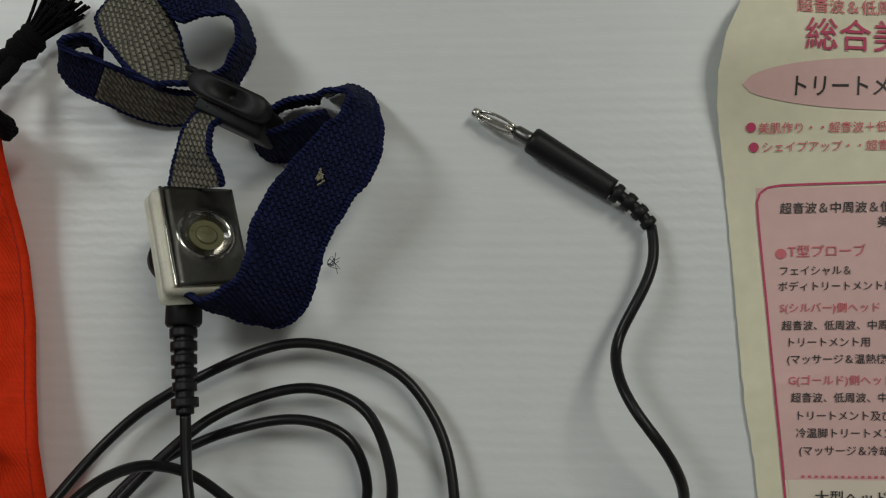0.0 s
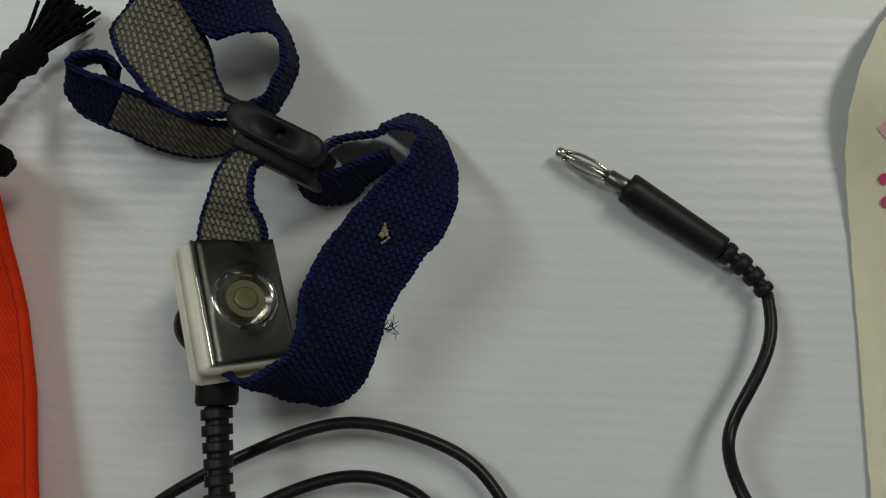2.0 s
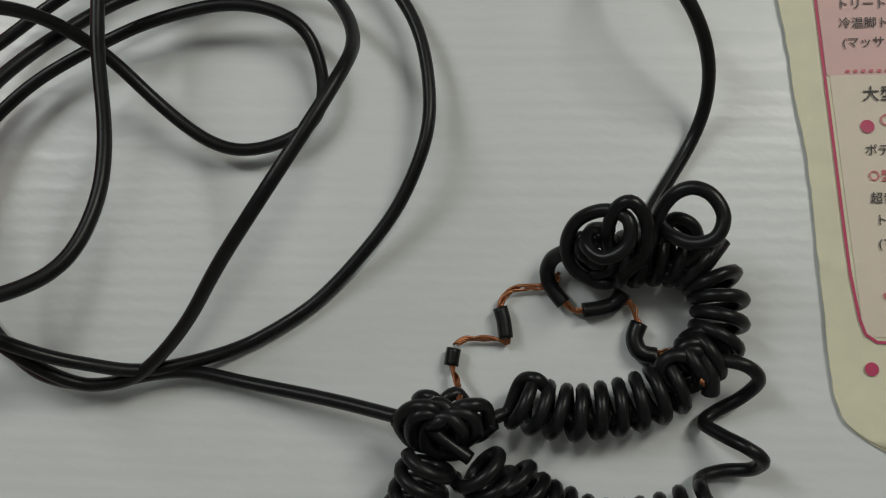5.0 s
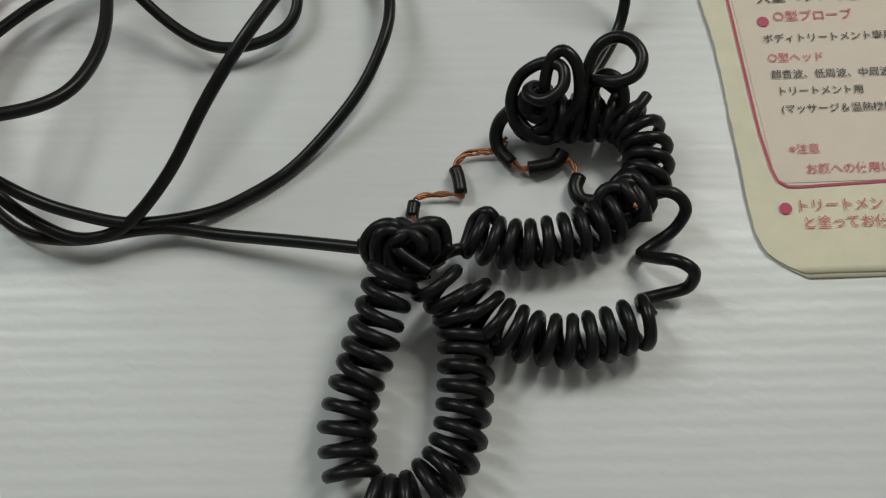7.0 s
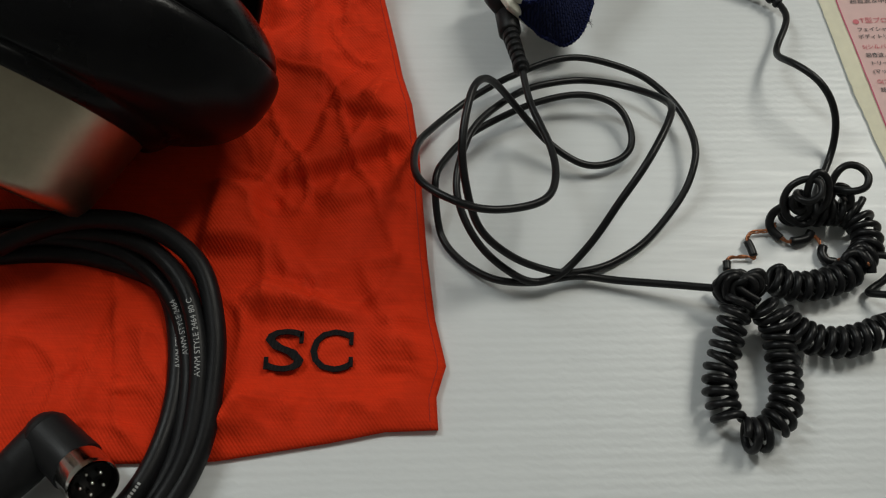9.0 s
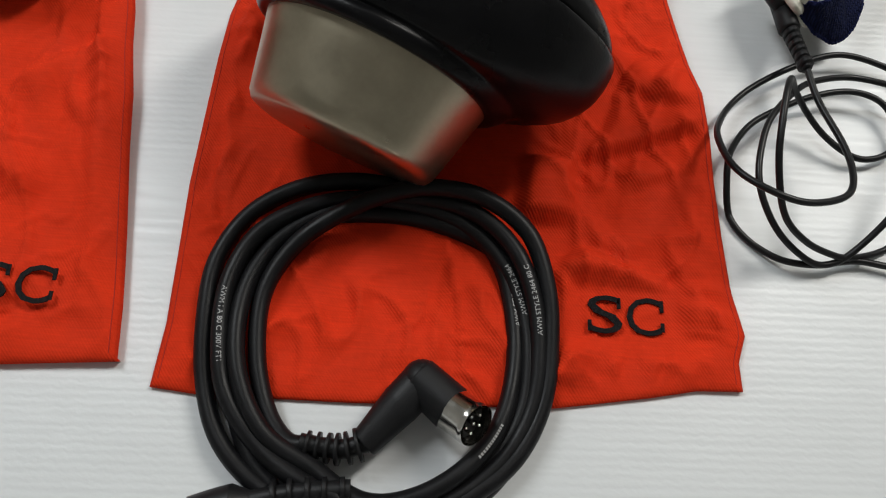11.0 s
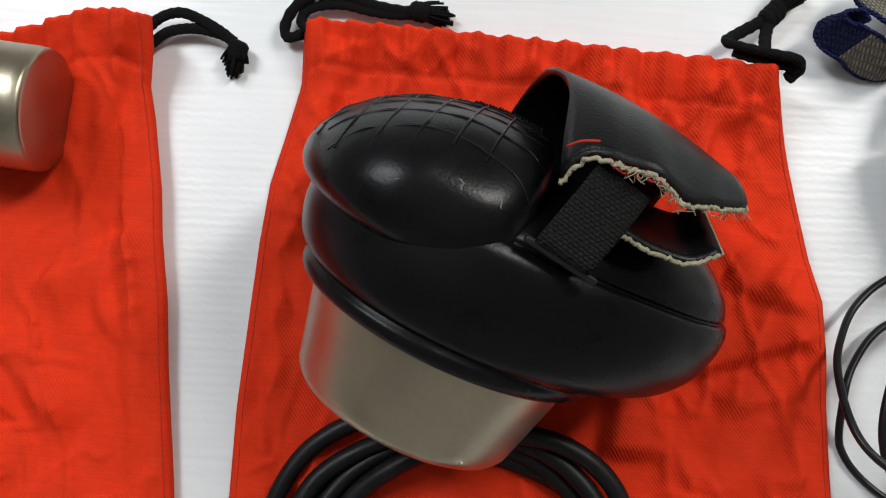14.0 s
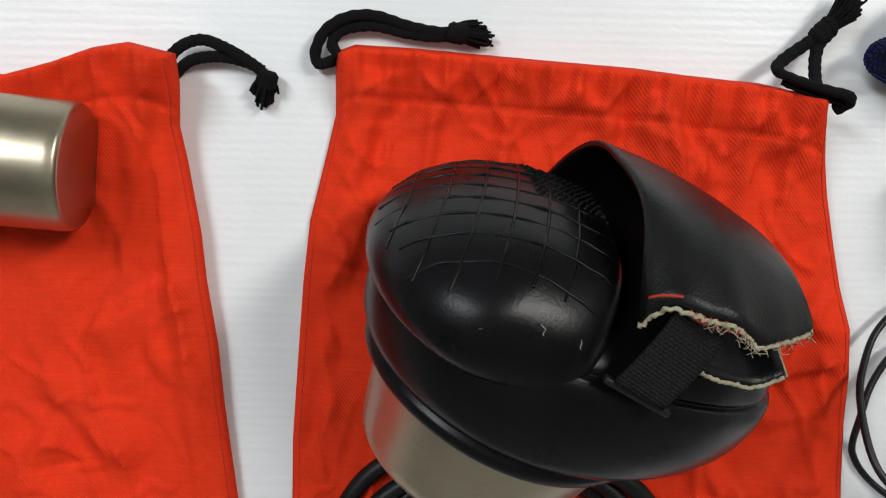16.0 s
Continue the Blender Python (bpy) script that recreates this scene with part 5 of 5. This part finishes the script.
# ---- the printed leaflet ----
leaf = thing("leaflet", "creased cream leaflet with pink panels and Japanese print", "leaflet")
LEFT = [(x - 1.4, y) for x, y in [(100, 142), (86, 133), (74, 121), (65.5, 109), (60.6, 97.5), (58.6, 85), (59.2, 73), (62, 52.8), (63.9, 34), (65.6, 15.5), (67.2, -2.8), (69.2, -24.4), (71.9, -39.7), (73.2, -52), (74.3, -58), (76, -67), (77.5, -82), (78.6, -97), (79.7, -109.5), (80.6, -122), (81.7, -130), (84.5, -139)]]
TILT = 0.052


def leaf_z(x, y):
    """The lie of the paper: a wave that lifts at the top edge."""
    lift = 10.0 * math.exp(-((y - 98) / 26.0) ** 2) * math.exp(-((x - 70) / 34.0) ** 2)
    z = 1.0 + lift + 0.35 * noise.noise(Vector((x * 0.05, y * 0.04, 2)))
    return z + 0.5 * math.exp(-((y + 20 - 0.3 * (x - 68)) / 2.0) ** 2) * max(0, 1 - (x - 68) / 30) + 0.6 * math.exp(-((y + 97) / 1.5) ** 2) * max(0, 1 - (x - 78) / 10)


def leaf_sheet(x_off, y_off, z_off, name):
    bm = bmesh.new()
    rows = []
    for i in range(141):
        v = i / 140
        row = []
        for j in range(91):
            u = (j / 90) ** 1.5
            y0 = -143.0 + 285 * v
            xl = at_height(LEFT, y0) + 0.35 * noise.noise(Vector((0, y0 * 0.25, 7)))
            corner = max(0.0, 1 - v * 34)
            x = xl + corner ** 2 * 9 * (1 - u) + u * (235 - xl)
            y = y0 + TILT * (x - 72) * (1 if v < 0.9 else 1)
            row.append(Vector((x + x_off, y + y_off, leaf_z(x, y) + z_off)))
        rows.append(row)
    sheet(bm, rows, 0.22)
    return part(name, bm, PAPER, leaf)


leaf_sheet(0, 0, 0, "top_sheet")
leaf_sheet(1.3, -1.2, -0.45, "under_sheet")
leaf_sheet(2.2, 0.4, -0.75, "under_sheet")


def printed(name, polys, mat, label="", lift=0.16):
    """Flat print laid on the paper: polygons of (x, y)."""
    bm = bmesh.new()
    for poly in polys:
        try:
            bm.faces.new([bm.verts.new(Vector((x, y, leaf_z(x, y) + lift)) * MM) for x, y in poly])
        except ValueError:
            pass
    return part(name, bm, mat, leaf, label, smooth=False)


def patch(x0, y0, x1, y1, n=56, m=36):
    """A slanted panel cut into small faces, so that it follows the paper."""
    out = []
    for i in range(n):
        for j in range(m):
            q = []
            for a, b in ((0, 0), (1, 0), (1, 1), (0, 1)):
                y = y0 + (y1 - y0) * (i + b) / n
                x = x0 + (x1 - x0) * (j + a) / m
                q.append((x - (y - 42) * 0.098, y + TILT * (x - 75)))
            out.append(q)
    return out


printed("pink_panel", patch(71.6, -46.5, 200, 47), PINK, "pale pink printed panel", 0.3)
printed("cream_panel", patch(72.3, -115, 200, -46.5), PINK_SOFT, "fading pink printed panel", 0.3)
oval = []
OX, OY = 65.1, 80.2
for i in range(52):
    xs = [OX + 2.5 * i, OX + 2.5 * (i + 1)]
    hs = [9.0 * math.sqrt(max(0.0, 1 - ((OX + 60 - x) / 60) ** 2)) if x < OX + 60 else 9.0 for x in xs]
    for j in range(5):
        f0, f1 = -1 + 0.4 * j, -1 + 0.4 * (j + 1)
        oval.append([(xs[0], OY + hs[0] * f0), (xs[1], OY + hs[1] * f0), (xs[1], OY + hs[1] * f1), (xs[0], OY + hs[0] * f1)])
printed("pink_oval", [[(x, y + TILT * (x - OX)) for x, y in p] for p in oval], PINK, "pale pink printed oval", 0.45)


def rule(points, w):
    out = []
    for (xa, ya), (xb, yb) in zip(points, points[1:]):
        d = math.hypot(xb - xa, yb - ya)
        nx, ny = -(yb - ya) / d * w / 2, (xb - xa) / d * w / 2
        out.append([(xa + nx, ya + ny), (xb + nx, yb + ny), (xb - nx, yb - ny), (xa - nx, ya - ny)])
    return out


border = [(x - 1.3, y) for x, y in [(200, 55), (112, 50), (90, 48.6), (80, 47.9), (76, 47), (73.6, 45), (72.7, 42)] + [(72.8 + (40 - y) * 0.094 + 0.00022 * max(0, -20 - y) ** 2 * 0.1, y) for y in range(36, -108, -9)] + [(88.0, -110.5), (89.4, -114.4), (92.2, -116.2), (96, -116.1), (126, -113.5), (200, -108)]]
printed("rose_border", rule(border, 0.75), ROSE, "rose printed border", 0.5)


def words(text, x, y, size, mat, stretch=1.0, tilt=TILT):
    pts, faces = letters(text, size, 0.006)
    out = [[(x + pts[i].x * stretch, y + pts[i].y + tilt * pts[i].x) for i in f] for f in faces]
    return printed("printed_text", out, mat, lift=0.7)


def dot(x, y, r, mat=None):
    printed("printed_dot", [[(x + math.cos(a) * r, y + math.sin(a) * r) for a in [2 * math.pi * k / 20 for k in range(20)]]], mat or ROSE, lift=0.65)


words("超音波＆低周", 81.9, 104.8, 5.5, ROSE_LIGHT)
words("総合美", 84.2, 92.7, 11.6, ROSE)
words("トリートメ", 79.9, 77.3, 7.4, INK, 0.92)
words("美肌作り・・超音波＋低周", 71.0, 64.9, 3.8, ROSE_LIGHT)
words("シェイプアップ・・超音波", 72.5, 58.9, 3.7, ROSE_LIGHT)
words("超音波＆中周波＆低", 78.6, 38.7, 3.95, INK)
words("美", 109.2, 35.3, 3.95, INK)
words("T型プローブ", 81.1, 24.4, 4.4, ROSE_LIGHT)
words("フェイシャル＆", 78.2, 18.3, 3.3, INK)
words("ボディトリートメント用", 77.9, 13.2, 3.3, INK)
words("S(シルバー)側ヘッド", 78.5, 6.2, 3.45, ROSE_LIGHT)
words("超音波、低周波、中周波", 79.1, 0.6, 3.3, INK)
words("トリートメント用", 80.3, -4.7, 3.3, INK)
words("(マッサージ＆温熱機能)", 80.7, -10.1, 3.3, INK)
words("G(ゴールド)側ヘッド", 81.1, -16.8, 3.45, ROSE_LIGHT)
words("超音波、低周波、中周波", 81.9, -22.2, 3.3, INK)
words("トリートメント及び", 83.0, -27.8, 3.3, INK)
words("冷温脚トリートメント用", 83.4, -33.2, 3.3, INK)
words("(マッサージ＆冷却機能)", 84.3, -38.6, 3.3, INK)
words("大型ヘッドで使いやすく", 89.0, -53.2, 4.5, INK)
words("○型プローブ", 93.1, -60.0, 4.1, ROSE_LIGHT)
words("ボディトリートメント専用", 89.2, -68.0, 3.27, INK)
words("○型ヘッド", 89.8, -74.9, 3.45, ROSE_LIGHT)
words("超音波、低周波、中周波", 90.2, -80.7, 3.2, INK)
words("トリートメント用", 91.2, -86.4, 3.2, INK)
words("(マッサージ＆温熱機能)", 91.8, -92.4, 3.2, INK)
words("※注意", 92.3, -105.7, 3.4, ROSE_LIGHT)
words("お顔への使用は絶対", 96.3, -112.0, 3.5, ROSE_LIGHT)
words("トリートメントは、", 92.0, -123.6, 4.05, ROSE_LIGHT)
words("と塗ってお使い下", 93.4, -128.7, 3.95, ROSE_LIGHT)
dot(68.8, 66.6, 1.6)
dot(70.0, 60.2, 1.6)
dot(79.0, 25.2, 1.7, ROSE_LIGHT)
dot(90.1, -60.4, 1.8)
dot(89.4, -122.9, 1.7)
for k in range(34):
    x = 85.1 + k * 2.0
    printed("dotted_rule", rule([(x, -45.4 + TILT * k * 2.0), (x + 1.0, -45.4 + TILT * (k * 2.0 + 1))], 0.8), ROSE_LIGHT, lift=0.65)
# the second column, too small to read: plain bars
for k, (bx, by, bw) in enumerate([(136, -20, 14), (140, -25, 10), (138, -32, 16), (136, -8, 20), (138, 2, 22), (140, -40, 12)]):
    printed("printed_bar", rule([(bx, by), (bx + bw, by + TILT * bw)], 0.9), INK, lift=0.65)

# ---- the mint booklet at the back ----
book = thing("booklet", "mint green booklet lying on the plastic sheet", "booklet", pose(-109 * MM, 132 * MM, 0, 0, 0, 0))
MINT = material("mint_cover_print", (0.42, 0.70, 0.58), 0.45, scale=30, vary=0.05)
bm = bmesh.new()
block(bm, (60, 122, 3.6), (30, 61, 1.95), 0.4)
part("page_block", bm, PAPER, book, "cream page edges")
bm = bmesh.new()
block(bm, (61, 121, 0.5), (30.3, 62.5, 4.1), 0.2)
part("cover", bm, MINT, book, "mint green cover")
